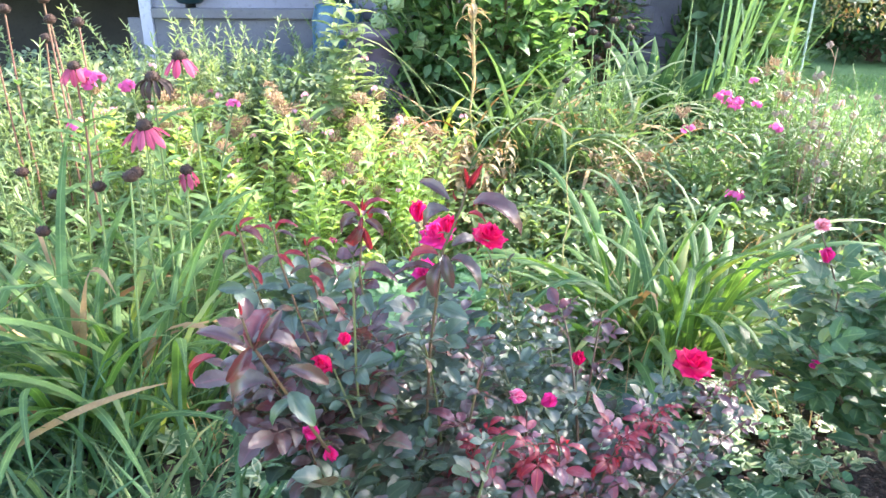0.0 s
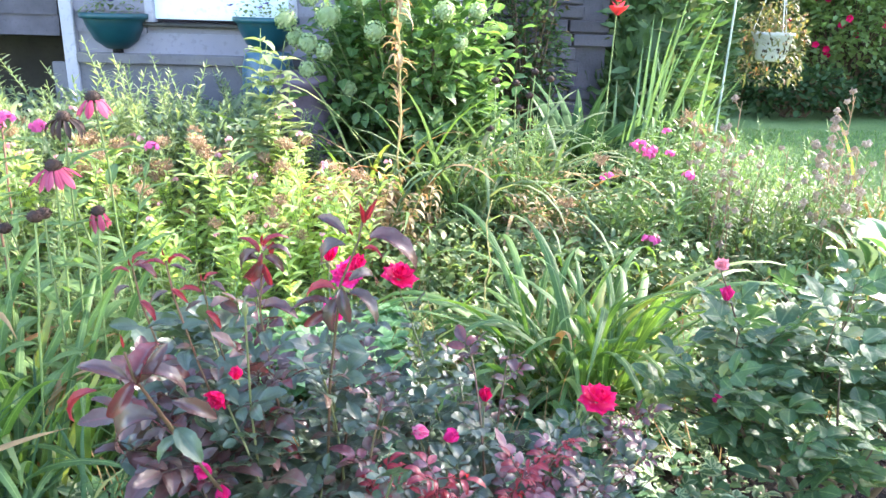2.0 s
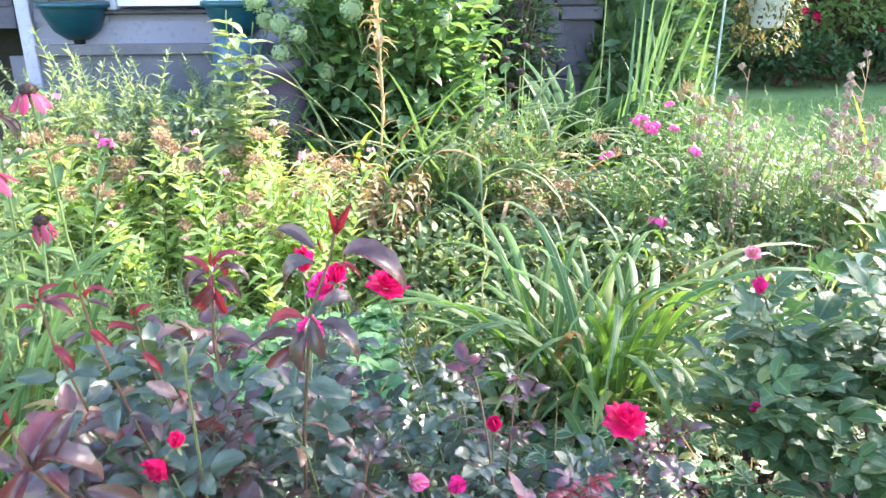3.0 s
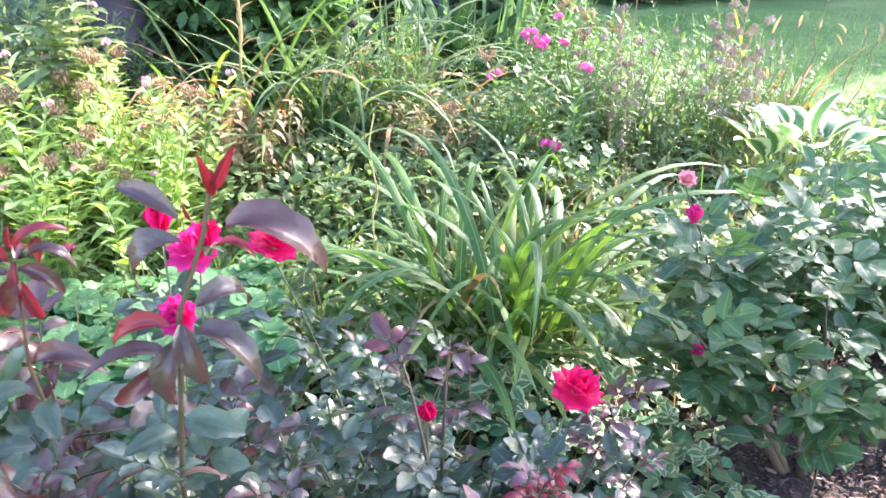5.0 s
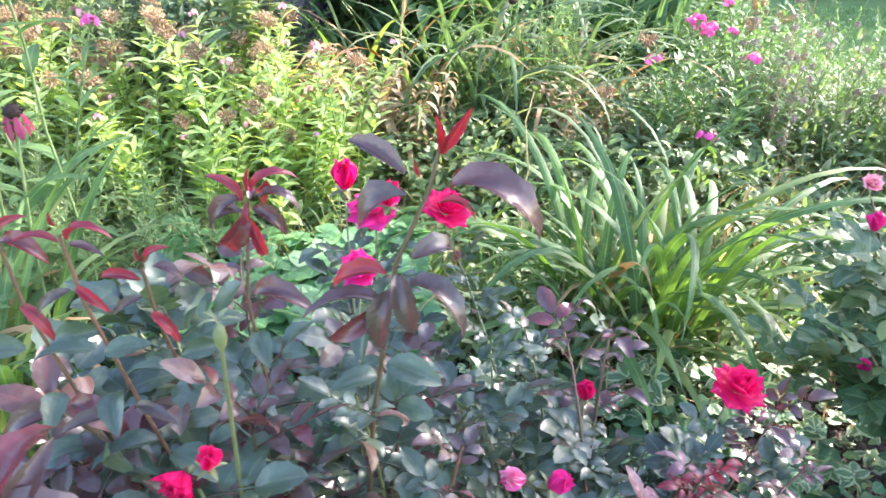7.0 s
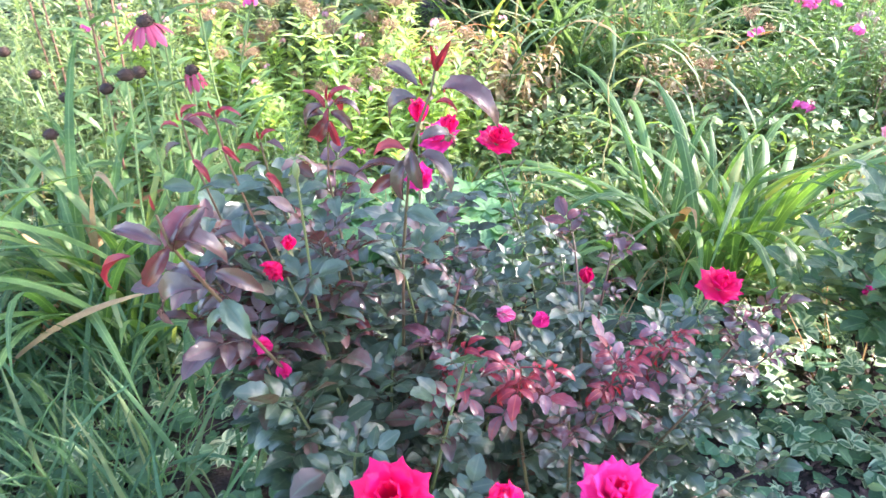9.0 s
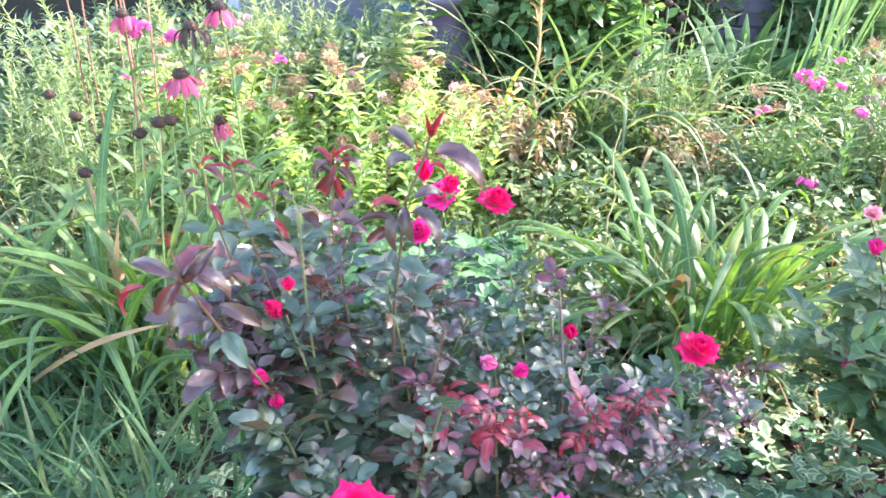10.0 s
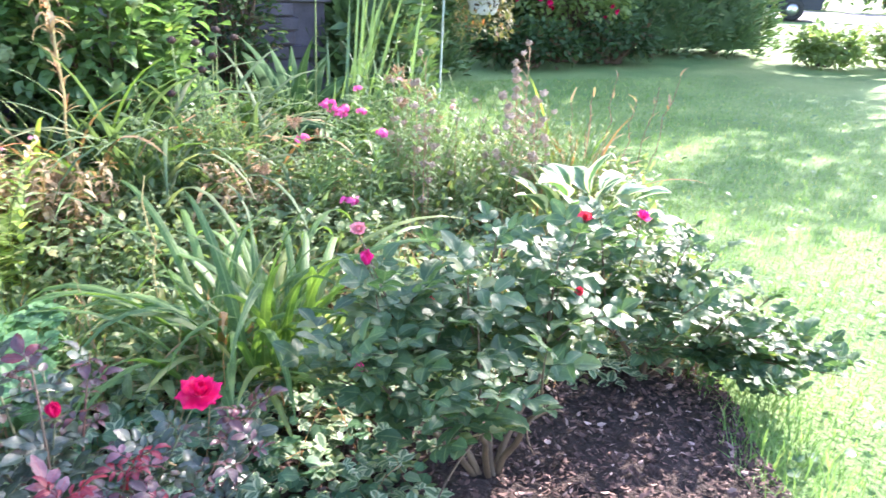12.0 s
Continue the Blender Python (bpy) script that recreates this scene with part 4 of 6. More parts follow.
far_tips = [((1.83, 1.887, 0.53), "leaf"), ((1.66, 1.85, 0.57), "leaf"), ((1.95, 1.85, 0.50), "leaf"), ((2.10, 1.98, 0.44), "leaf"), ((1.75, 2.0, 0.52), "leaf"), ((2.22, 1.85, 0.30), "leaf"), ((2.30, 1.72, 0.20), "leaf"),
            ((2.28, 1.58, 0.14), "leaf"), ((2.10, 1.70, 0.30), "leaf"), ((1.90, 1.70, 0.36), "leaf"), ((2.15, 1.55, 0.18), "leaf"), ((2.0, 1.95, 0.4), "leaf"), ((2.25, 1.58, 0.07), "leaf"), ((2.14, 1.50, 0.10), "leaf"), ((2.32, 1.66, 0.09), "leaf"), ((2.05, 1.52, 0.30), "leaf"), ((2.20, 1.52, 0.24), "leaf"), ((1.95, 1.56, 0.38), "leaf"), ((2.12, 1.62, 0.36), "leaf"), ((1.84, 1.58, 0.40), "leaf")]
far_rose = rose_bush("rose_bush", "low sprawling rose bush with small green leaves beside the lawn", [(1.85, 1.80, 0.03)], far_tips, 26, LEAF_SMALL, 290, M_TWIG, 9, 0.023, 0.10, 0.05, 0.0, hubs=[(1.72, 1.84, 0.22), (1.95, 1.86, 0.20), (1.98, 1.72, 0.15), (1.80, 1.72, 0.18)])
bloom(far_rose, (1.55, 1.76, 0.605), (-0.3, -0.5, 0.6), M_CORAL, 0.75, 0.7, "coral-red rose bloom", 14)
bloom(far_rose, (1.832, 1.887, 0.545), (0.1, -0.4, 0.8), M_PINKP, 0.75, 0.8, "pink rose bloom", 15)


# ---- straps and swords ----
def strap(az, length, el0, bend, width, kind="strap", n=11, twist=0.0, fold=0.32):
    """One arching blade from the origin."""
    p, el = Vector((0, 0, 0)), el0
    v, ac, al = [], [], []
    for i in range(n + 1):
        u = i / n
        az += twist * 0.09
        side0 = Vector((-math.sin(az), math.cos(az), 0))
        d = heading(az, el)
        nrm = d.cross(side0)
        a = twist * u
        side = side0 * math.cos(a) + nrm * math.sin(a)
        w = profile(kind, u) * width / 2
        for s in (-1, 0, 1):
            v.append(tuple(p + side * (s * w) + nrm * (-abs(s) * w * fold)))
            ac.append(abs(s))
            al.append(u)
        p = p + d * (length / n)
        el -= bend * (0.25 + 1.5 * u) / n
    f = [x for i in range(n) for x in ((3 * i, 3 * i + 1, 3 * i + 4, 3 * i + 3), (3 * i + 1, 3 * i + 2, 3 * i + 5, 3 * i + 4))]
    return np.array(v), np.array(f), np.array(ac, float), np.array(al)


def blade_clump(name, label, category, at, count, length, width, spread, el=(0.8, 1.5), bend=(1.2, 2.6), mat=M_LILY, dry=0.08, seed=1, kind="strap", aim=None, group=""):
    """A tuft of separate arching blades."""
    r = random.Random(seed)
    top = thing(name, at, label, category, group)
    for k in range(count):
        az = r.uniform(0, 2 * math.pi) if aim is None else aim + r.gauss(0, 0.9)
        L = length * r.uniform(0.55, 1.1)
        old = r.random() < dry
        sh = strap(az, L, r.uniform(*el), r.uniform(*bend) * (1.3 if old else 1), width * r.uniform(0.75, 1.2), kind, twist=r.uniform(-0.6, 0.6))
        q = Geo()
        rad = spread * math.sqrt(r.random())
        ph = r.uniform(0, 6.3)
        m = np.eye(4)
        m[:3, 3] = (rad * math.cos(ph), rad * math.sin(ph), 0.0)
        q.put(sh, m)
        part("blade", q, M_LILYDRY if old else mat, top, "withered tan blade" if old else "")
    return top


blade_clump("daylily_clump", "green daylily clump of arching strap leaves", "daylily", (0.70, 2.05, 0.03), 112, 0.84, 0.027, 0.16, (0.75, 1.5), (1.1, 3.2), seed=2, dry=0.05)
blade_clump("daylily_clump", "dense daylily clump with some yellowing leaves", "daylily", (-0.76, 1.68, 0.03), 92, 0.84, 0.027, 0.17, (0.9, 1.45), (0.9, 2.6), seed=19, dry=0.10)
blade_clump("daylily_clump", "daylily clump partly withered among weeds", "daylily", (-1.18, 1.52, 0.03), 48, 0.80, 0.027, 0.2, seed=13, dry=0.18)
# the next two clumps take the blade colours darkened for shade
blade_clump("daylily_clump", "daylily clump with shade-toned and withered blades", "daylily", (0.38, 3.46, 0.03), 140, 1.12, 0.022, 0.28, (1.0, 1.5), (1.2, 3.6), M_LILYSHADE, seed=4, dry=0.12)
blade_clump("daylily_clump", "shade-toned daylily clump behind the weeds", "daylily", (0.80, 3.62, 0.03), 100, 1.05, 0.022, 0.24, (1.0, 1.5), (1.2, 3.6), M_LILYSHADE, seed=5, dry=0.15)
blade_clump("daylily_clump", "daylily clump in front of the hydrangea", "daylily", (0.06, 3.46, 0.03), 100, 1.08, 0.022, 0.20, (0.95, 1.5), (1.2, 3.0), seed=6, dry=0.10)
blade_clump("gladiolus_clump", "tall clump of upright sword-shaped leaves", "gladiolus", (1.44, 4.18, 0.03), 26, 1.24, 0.026, 0.12, (1.2, 1.5), (0.05, 0.5), M_IRIS, 0.0, 7, "sword", 0.2)
blade_clump("gladiolus_clump", "smaller clump of upright sword-shaped leaves", "gladiolus", (1.78, 4.28, 0.03), 18, 1.10, 0.022, 0.12, (1.2, 1.52), (0.05, 0.5), M_IRIS, 0.0, 8, "sword", 0.3)
blade_clump("broad_leaf_plant", "upright plant with broad dark green leaves before the block wall", "garden plant", (1.13, 4.38, 0.02), 44, 0.88, 0.13, 0.14, (0.95, 1.45), (0.5, 1.6), M_BROAD, 0.0, 18, "ovate")
blade_clump("iris_clump", "short clump of withered and green blades by the hosta", "iris", (2.50, 3.40, 0.02), 46, 0.76, 0.017, 0.12, (0.8, 1.45), (0.6, 2.2), M_LILY, 0.5, 9)


def fallen_blade(points, width, label, mat=M_LILYDRY):
    """A single dead strap leaf lying over the growth."""
    q = Geo()
    pts = [Vector(p) for p in points]
    n = 9
    v, ac, al = [], [], []
    for i in range(n + 1):
        u = i / n
        p = pts[0].lerp(pts[1], u).lerp(pts[1].lerp(pts[2], u), u)
        d = (pts[1].lerp(pts[2], u) - pts[0].lerp(pts[1], u)).normalized()
        side = d.cross(Vector((0.1, -0.5, 1))).normalized()
        w = profile("sword", u) * width / 2
        for s in (-1, 0, 1):
            v.append(tuple(p + side * s * w + Vector((0, 0, -abs(s) * w * 0.5))))
            ac.append(abs(s))
            al.append(u)
    q.raw(v, [x for i in range(n) for x in ((3 * i, 3 * i + 1, 3 * i + 4, 3 * i + 3), (3 * i + 1, 3 * i + 2, 3 * i + 5, 3 * i + 4))], np.array(ac, float), np.array(al))
    whole("withered_leaf", q, mat, label, "dead leaf")


fallen_blade([(-1.05, 1.50, 0.08), (-0.72, 1.32, 0.40), (-0.47, 1.29, 0.47)], 0.026, "tan withered strap leaf bent over the grass")
fallen_blade([(-0.90, 1.72, 0.10), (-0.82, 1.70, 0.70), (-0.70, 1.60, 0.50)], 0.024, "orange withered strap leaf arching from the clump")
fallen_blade([(2.10, 2.62, 0.05), (2.10, 2.58, 0.26), (2.18, 2.50, 0.22)], 0.07, "curled rust-brown dead leaf beside the hosta")


# ---- tall flowering herbs ----
def stem_with_leaves(h, lean, gap, leaf_len, leaf_w, kind="lance", whorl=2, mats=None, seed=0, start=0.12, el=(0.1, 0.7), taper=0.5, droop=0.7):
    """A stem mesh and a foliage mesh of one upright herb, at the origin."""
    r = random.Random(seed)
    az = r.uniform(0, 6.3)
    tip = Vector((math.cos(az) * lean, math.sin(az) * lean, h))
    pts = [Vector((tip.x * u * u, tip.y * u * u, h * u)) for u in (0, 0.2, 0.4, 0.6, 0.8, 1)]
    s = Geo()
    s.tube(pts, 0.0034, 0.0016, 5)
    fo = Geo()
    z, turn = start * h, 0.0
    while z < h * 0.97:
        u = z / h
        p = Vector((tip.x * u * u, tip.y * u * u, z))
        for k in range(whorl):
            a = turn + 2 * math.pi * k / whorl + r.uniform(-0.3, 0.3)
            L = leaf_len * (1 - taper * abs(u - 0.45) * 1.4) * r.uniform(0.75, 1.15)
            fo.put(leaf_shape(kind, L, L * leaf_w, 4, 0.25, droop * r.uniform(0.3, 1.5), r.uniform(-0.1, 0.3)), basis(p, heading(a, r.uniform(*el)), (r.uniform(-0.3, 0.3), r.uniform(-0.3, 0.3), 1)))
        turn += 1.57
        z += gap * r.uniform(0.8, 1.2)
    return s.mesh("stem", mats[0]), fo.mesh("foliage", mats[1]), tip


def floret_head(mat, radius, count, seed, petal=0.010, sepal=M_STEM):
    """A dome of small five-petalled flowers."""
    r = random.Random(seed)
    q = Geo()
    sh = leaf_shape("petal", petal, petal * 0.75, 3, 0.1, 0.4)
    for _ in range(count):
        d = Vector((r.gauss(0, 1), r.gauss(0, 1), abs(r.gauss(0.35, 0.6)))).normalized()
        c = d * radius * r.uniform(0.75, 1.05)
        x = d.orthogonal().normalized()
        y = d.cross(x)
        for k in range(5):
            a = k * 1.2566
            q.put(sh, basis(c, x * math.cos(a) + y * math.sin(a) + d * 0.15, d))
    q.tube([(0, 0, -radius * 1.2), (0, 0, 0)], 0.002, radius * 0.5, 5, 1)
    return q.mesh("flower_head", [mat, sepal])


def dry_head(mat, radius, count, seed, tall=1.0, grain=0.13):
    """A spent, twiggy flower head full of small dry capsules."""
    r = random.Random(seed)
    q = Geo()
    for _ in range(count):
        d = Vector((r.gauss(0, 1), r.gauss(0, 1), r.gauss(0.3, 0.8) * tall)).normalized()
        e = d * radius * r.uniform(0.5, 1.1)
        e.z *= tall
        q.tube([(0, 0, -radius * 0.8), tuple(e)], 0.0008, 0.0005, 3)
        q.ball(tuple(e), radius * grain * r.uniform(0.7, 1.3), 1.3, 5, 3, 0.2, rnd=r)
        q.put(leaf_shape("lance", radius * 0.4, radius * 0.12, 2, 0.2, 0.5), basis(tuple(e), d))
    return q.mesh("seed_head", mat)


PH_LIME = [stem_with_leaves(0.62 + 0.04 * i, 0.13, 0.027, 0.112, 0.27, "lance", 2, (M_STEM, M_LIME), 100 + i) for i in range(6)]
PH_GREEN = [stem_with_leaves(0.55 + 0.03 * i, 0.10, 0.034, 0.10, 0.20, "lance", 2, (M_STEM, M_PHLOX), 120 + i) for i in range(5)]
FEATHER = [stem_with_leaves(0.60 + 0.085 * i, 0.34, 0.020, 0.060, 0.24, "lance", 3, (M_STEM, M_FEATHER), 140 + i, 0.1, (0.3, 1.0)) for i in range(6)]
AST = [stem_with_leaves(0.62 + 0.05 * i, 0.15, 0.022, 0.060, 0.17, "lance", 3, (M_STEM, M_ASTER), 160 + i, 0.1, (0.2, 0.9)) for i in range(5)]
GREENW = [stem_with_leaves(0.60 + 0.05 * i, 0.16, 0.020, 0.055, 0.16, "lance", 3, (M_STEM, M_PHLOX), 170 + i, 0.08, (0.2, 0.9)) for i in range(5)]
HEAD_PINK = [floret_head(M_PHLOXP, 0.022, 14, i) for i in range(3)]
HEAD_PALE = [floret_head(M_PALEP, 0.016, 7, 10 + i, 0.009) for i in range(3)]
HEAD_DRY = [dry_head(M_SEED, 0.034, 75, i, 0.8, 0.085) for i in range(3)]
HEAD_MAUVE = [dry_head(M_MAUVE, 0.016, 34, 20 + i, 0.8, 0.20) for i in range(3)]


def clump(name, label, category, at, rx, ry, count, stock, heads=(), chance=0.6, lo=0.8, hi=1.1, seed=1, group=""):
    """Many stems of one herb; heads: meshes that end a stem, with this chance."""
    r = random.Random(seed)
    top = thing(name, at, label, category, group)
    for _ in range(count):
        a, d = r.uniform(0, 6.3), math.sqrt(r.random())
        s, f, tip = r.choice(stock)
        k = r.uniform(lo, hi) * (1.05 - 0.22 * d)
        m = Matrix.Translation((rx * d * math.cos(a), ry * d * math.sin(a), 0)) @ Matrix.Rotation(r.uniform(0, 6.3), 4, "Z") @ Matrix.Scale(k, 4)
        st = part("stem", s, None, top, m=m)
        part("foliage", f, None, st)
        if heads and r.random() < chance:
            part("flower_head", r.choice(heads), None, st, m=Matrix.Translation(tip) @ Matrix.Rotation(r.uniform(0, 6), 4, "Z"))
    return top


# both lime clumps carry the sun-brightened leaf colour
clump("phlox_clump", "lime-green phlox clump in sun-brightened colours with faded brown heads", "phlox", (-0.40, 2.78, 0.02), 0.42, 0.36, 96, PH_LIME, HEAD_DRY + HEAD_DRY + HEAD_PALE, 0.65, 0.75, 1.0, seed=21)
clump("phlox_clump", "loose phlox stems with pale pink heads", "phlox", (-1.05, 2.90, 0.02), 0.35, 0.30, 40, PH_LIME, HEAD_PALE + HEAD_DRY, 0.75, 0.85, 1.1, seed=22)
clump("phlox_clump", "low green phlox under the coneflowers", "phlox", (-0.75, 2.25, 0.02), 0.40, 0.25, 34, PH_GREEN, HEAD_PALE, 0.06, 0.6, 0.85, seed=23)
clump("aster_clump", "fine-leaved yellow-green aster stems", "aster", (-1.55, 2.55, 0.02), 0.45, 0.40, 46, AST, (), 0, 0.9, 1.25, seed=24)
clump("goldenrod_clump", "tall feathery weed stems before the house", "weed", (-1.15, 3.65, 0.02), 0.70, 0.40, 60, FEATHER, (), 0, 0.75, 1.1, seed=25)
clump("goldenrod_clump", "feathery weed stems beside the urn", "weed", (-0.68, 3.55, 0.02), 0.24, 0.25, 34, FEATHER, HEAD_PALE, 0.1, 0.75, 1.1, seed=26)
clump("goldenrod_clump", "tall feathery weeds close to the house", "weed", (-0.80, 3.95, 0.02), 0.45, 0.2, 34, FEATHER, (), 0, 0.7, 1.0, seed=29)
clump("phlox_clump", "green phlox clump with bright pink heads", "phlox", (1.12, 3.10, 0.02), 0.20, 0.22, 22, PH_GREEN, HEAD_DRY, 0.1, 0.75, 1.0, seed=27)
clump("phlox_clump", "bushy green phlox with a few faded heads", "phlox", (1.62, 3.75, 0.02), 0.32, 0.30, 46, PH_GREEN, HEAD_DRY + HEAD_PALE, 0.3, 1.0, 1.3, seed=28)

clump("weed_clump", "fine-leaved green weeds between the bergamot stems", "weed", (1.72, 3.18, 0.02), 0.36, 0.26, 60, GREENW, (), 0, 0.75, 1.05, seed=61)
clump("weed_clump", "fine-leaved green weeds at the bed's lawn side", "weed", (2.22, 3.30, 0.02), 0.30, 0.26, 46, GREENW, (), 0, 0.7, 0.95, seed=62)
clump("weed_clump", "leafy green weeds between the daylily clumps", "weed", (0.62, 3.28, 0.02), 0.34, 0.16, 44, GREENW, (), 0, 0.75, 1.1, seed=63)


def single_phlox(at, scale=1.0, head=0, count=1, seed=0):
    """One phlox stem whose head stands at the given place."""
    r = random.Random(seed)
    s, f, tip = PH_GREEN[seed % 5]
    k = at[2] / tip.z
    top = thing("phlox", (at[0] - tip.x * k, at[1] - tip.y * k, 0.0), "single phlox stem with a bright pink flower head", "phlox", "pink phlox stems")
    st = part("stem", s, None, top, m=Matrix.Scale(k, 4))
    part("foliage", f, None, st)
    for j in range(count):
        off = Vector((r.uniform(-0.05, 0.05), r.uniform(-0.04, 0.04), r.uniform(-0.03, 0.03))) if j else Vector()
        part("flower_head", HEAD_PINK[(head + j) % 3], None, top, m=Matrix.Translation(tip * k + off) @ Matrix.Scale(scale * (1 if not j else 0.8), 4))


for k, (p, sc, c) in enumerate((((1.139, 2.818, 0.36), 1.35, 2), ((1.305, 2.928, 0.60), 1.15, 1), ((1.01, 3.053, 0.563), 1.25, 1), ((1.108, 2.965, 0.72), 1.1, 3), ((1.17, 3.0, 0.69), 1.0, 2), ((1.24, 3.05, 0.76), 0.8, 1),
                                ((1.14, 2.97, 0.67), 0.8, 2), ((1.24, 2.98, 0.68), 0.8, 2), ((-0.35, 2.45, 0.30), 0.7, 1), ((-0.87, 2.0, 0.93), 1.1, 3), ((-0.79, 2.02, 0.90), 1.0, 2), ((-0.60, 2.3, 0.80), 0.9, 1), ((-1.05, 2.2, 0.75), 0.8, 1))):
    single_phlox(p, sc, k, c, k)


# ---- coneflowers ----
g = Geo()
g.put(leaf_shape("petal", 0.045, 0.0165, 6, -0.45, 0.8, 0.15), np.eye(4))
CONE_PETAL = g.mesh("petal", M_CONEP)
g = Geo()
g.put(leaf_shape("petal", 0.044, 0.012, 5, 0.8, 1.2, 0.2), np.eye(4))
DRY_PETAL = g.mesh("petal", M_DRYPETAL)
g = Geo()
g.lathe([(0.001, -0.006), (0.010, -0.004), (0.0150, 0.003), (0.0130, 0.011), (0.007, 0.016), (0.0006, 0.018)], seg=12)
rr = random.Random(4)
for _ in range(70):
    d = Vector((rr.gauss(0, 1), rr.gauss(0, 1), abs(rr.gauss(0.4, 0.7)))).normalized()
    c = Vector((d.x * 0.0135, d.y * 0.0135, 0.003 + d.z * 0.013))
    g.tube([c, c + d * 0.005], 0.0011, 0.0002, 3)
CONE_MESH = g.mesh("cone", M_CONE)


def coneflower(at, petals=13, droop=-0.75, seed=0, label="pink coneflower with drooping petals and a dark cone", size=1.0, stem_mat=M_STEM, lean=0.06, petal=CONE_PETAL):
    r = random.Random(seed)
    foot = (at[0] + r.uniform(-lean, lean), at[1] + r.uniform(-lean, lean) + 0.02, 0.0)
    top = thing("coneflower", foot, label, "coneflower", "coneflowers")
    loc = Vector(at) - Vector(foot)
    q = Geo()
    thick = 1.15 if stem_mat is M_PINKSTEM else 1.0
    q.tube(curve_pts((0, 0, 0), loc, 0, 6, r, 0.006), 0.0034 * thick, 0.0026 * thick, 6)
    st = part("stem", q, stem_mat, top)
    cone = part("cone", CONE_MESH, None, top, m=Matrix.Translation(loc) @ Matrix.Rotation(r.uniform(-0.2, 0.2), 4, "X") @ Matrix.Scale(size * 1.1, 4))
    for k in range(petals):
        az = 2 * math.pi * k / petals + r.uniform(-0.12, 0.12)
        h = heading(az, droop + r.uniform(-0.25, 0.2))
        part("petal", petal, None, cone, m=basis((0.012 * math.cos(az), 0.012 * math.sin(az), 0.002), h, (math.cos(az) * 0.5, math.sin(az) * 0.5, 1), r.uniform(0.85, 1.1)))
    q = Geo()
    for k in range(9):
        u = 0.10 + 0.085 * k
        L = 0.12 * (1 - 0.45 * u) * r.uniform(0.8, 1.2)
        q.put(leaf_shape("lance", L, L * 0.34, 5, 0.2, 1.0, 0.3), basis(loc * u, heading(r.uniform(0, 6.3), r.uniform(0.1, 0.6))))
    if petals:
        for az in (r.uniform(-0.6, 0.6), math.pi + r.uniform(-0.6, 0.6)):
            q.put(leaf_shape("lance", 0.13, 0.034, 6, 0.3, 0.9, 0.35), basis(loc * r.uniform(0.78, 0.88), heading(az, 0.25)))
    part("foliage", q, M_PHLOX, st)
    return top


coneflower((-0.681, 1.84, 0.835), 12, -0.72, 1, size=1.2)
coneflower((-0.614, 1.947, 0.985), 8, -0.72, 2, size=1.15)
coneflower((-0.662, 1.882, 0.945), 12, -0.8, 3, "withered black coneflower with shrivelled petals", 1.1, petal=DRY_PETAL)
coneflower((-0.60, 1.86, 0.72), 6, -1.1, 4, "fading pink coneflower low among leaves")
for k, p in enumerate(((-0.70, 1.80, 0.73), (-0.653, 1.661, 0.761), (-0.85, 1.9, 0.66), (-1.0, 1.95, 0.62), (-0.95, 1.78, 0.58), (-1.12, 2.02, 0.66), (-1.25, 2.1, 0.70), (0.55, 3.30, 0.92), (0.64, 3.30, 0.91), (0.72, 3.30, 0.96), (0.79, 3.30, 0.93), (0.70, 3.28, 0.86), (0.655, 3.26, 0.81), (0.53, 3.25, 0.72))):
    coneflower(p, 0, 0, 30 + k, "spent coneflower with a bare dark seed cone", 1.05)
coneflower((-0.90, 1.98, 0.955), 10, -0.9, 51, "orange-tinged coneflower on a pinkish stem", 1.0, M_PINKSTEM)
for k, p in enumerate(((-1.36, 2.5, 1.05), (-1.24, 2.52, 1.08), (-1.22, 2.5, 1.02), (-1.14, 2.52, 1.01), (-1.42, 2.5, 0.98), (-1.30, 2.6, 0.95))):
    coneflower(p, 0, -1.25, 60 + k, "tall spent coneflower on a pinkish stem", 1.15, M_PINKSTEM, 0.10)


# ---- dead lily stalk, dry stems ----
def dry_stalk(foot, tip, label, leaves, seed, mat=M_DRYSTEM, r0=0.006):
    r = random.Random(seed)
    top = thing("dry_stalk", foot, label, "dry stalk")
    loc = Vector(tip) - Vector(foot)
    q = Geo()
    pts = curve_pts((0, 0, 0), loc, 0, 9, r, 0.014)
    q.tube(pts, r0, r0 * 0.4, 6)
    st = part("stem", q, mat, top)
    q = Geo()
    for _ in range(leaves):
        u = r.uniform(0.3, 1.0) ** 0.6
        upper = loc.z * u > 0.95 and r.random() < 0.8
        L = r.uniform(0.06, 0.12) if upper else r.uniform(0.04, 0.09)
        el = r.uniform(-0.6, 0.7) if upper else r.uniform(0.5, 1.35)
        q.put(leaf_shape("lance", L, L * 0.20, 5, 0.5, r.uniform(0.8, 3.0) if upper else r.uniform(0.2, 1.2), 0.3), basis(loc * u, heading(r.uniform(0, 6.3), el)))
    if leaves:
        part("withered_leaves", q, M_STRAW, st)["kind"] = "stuff"


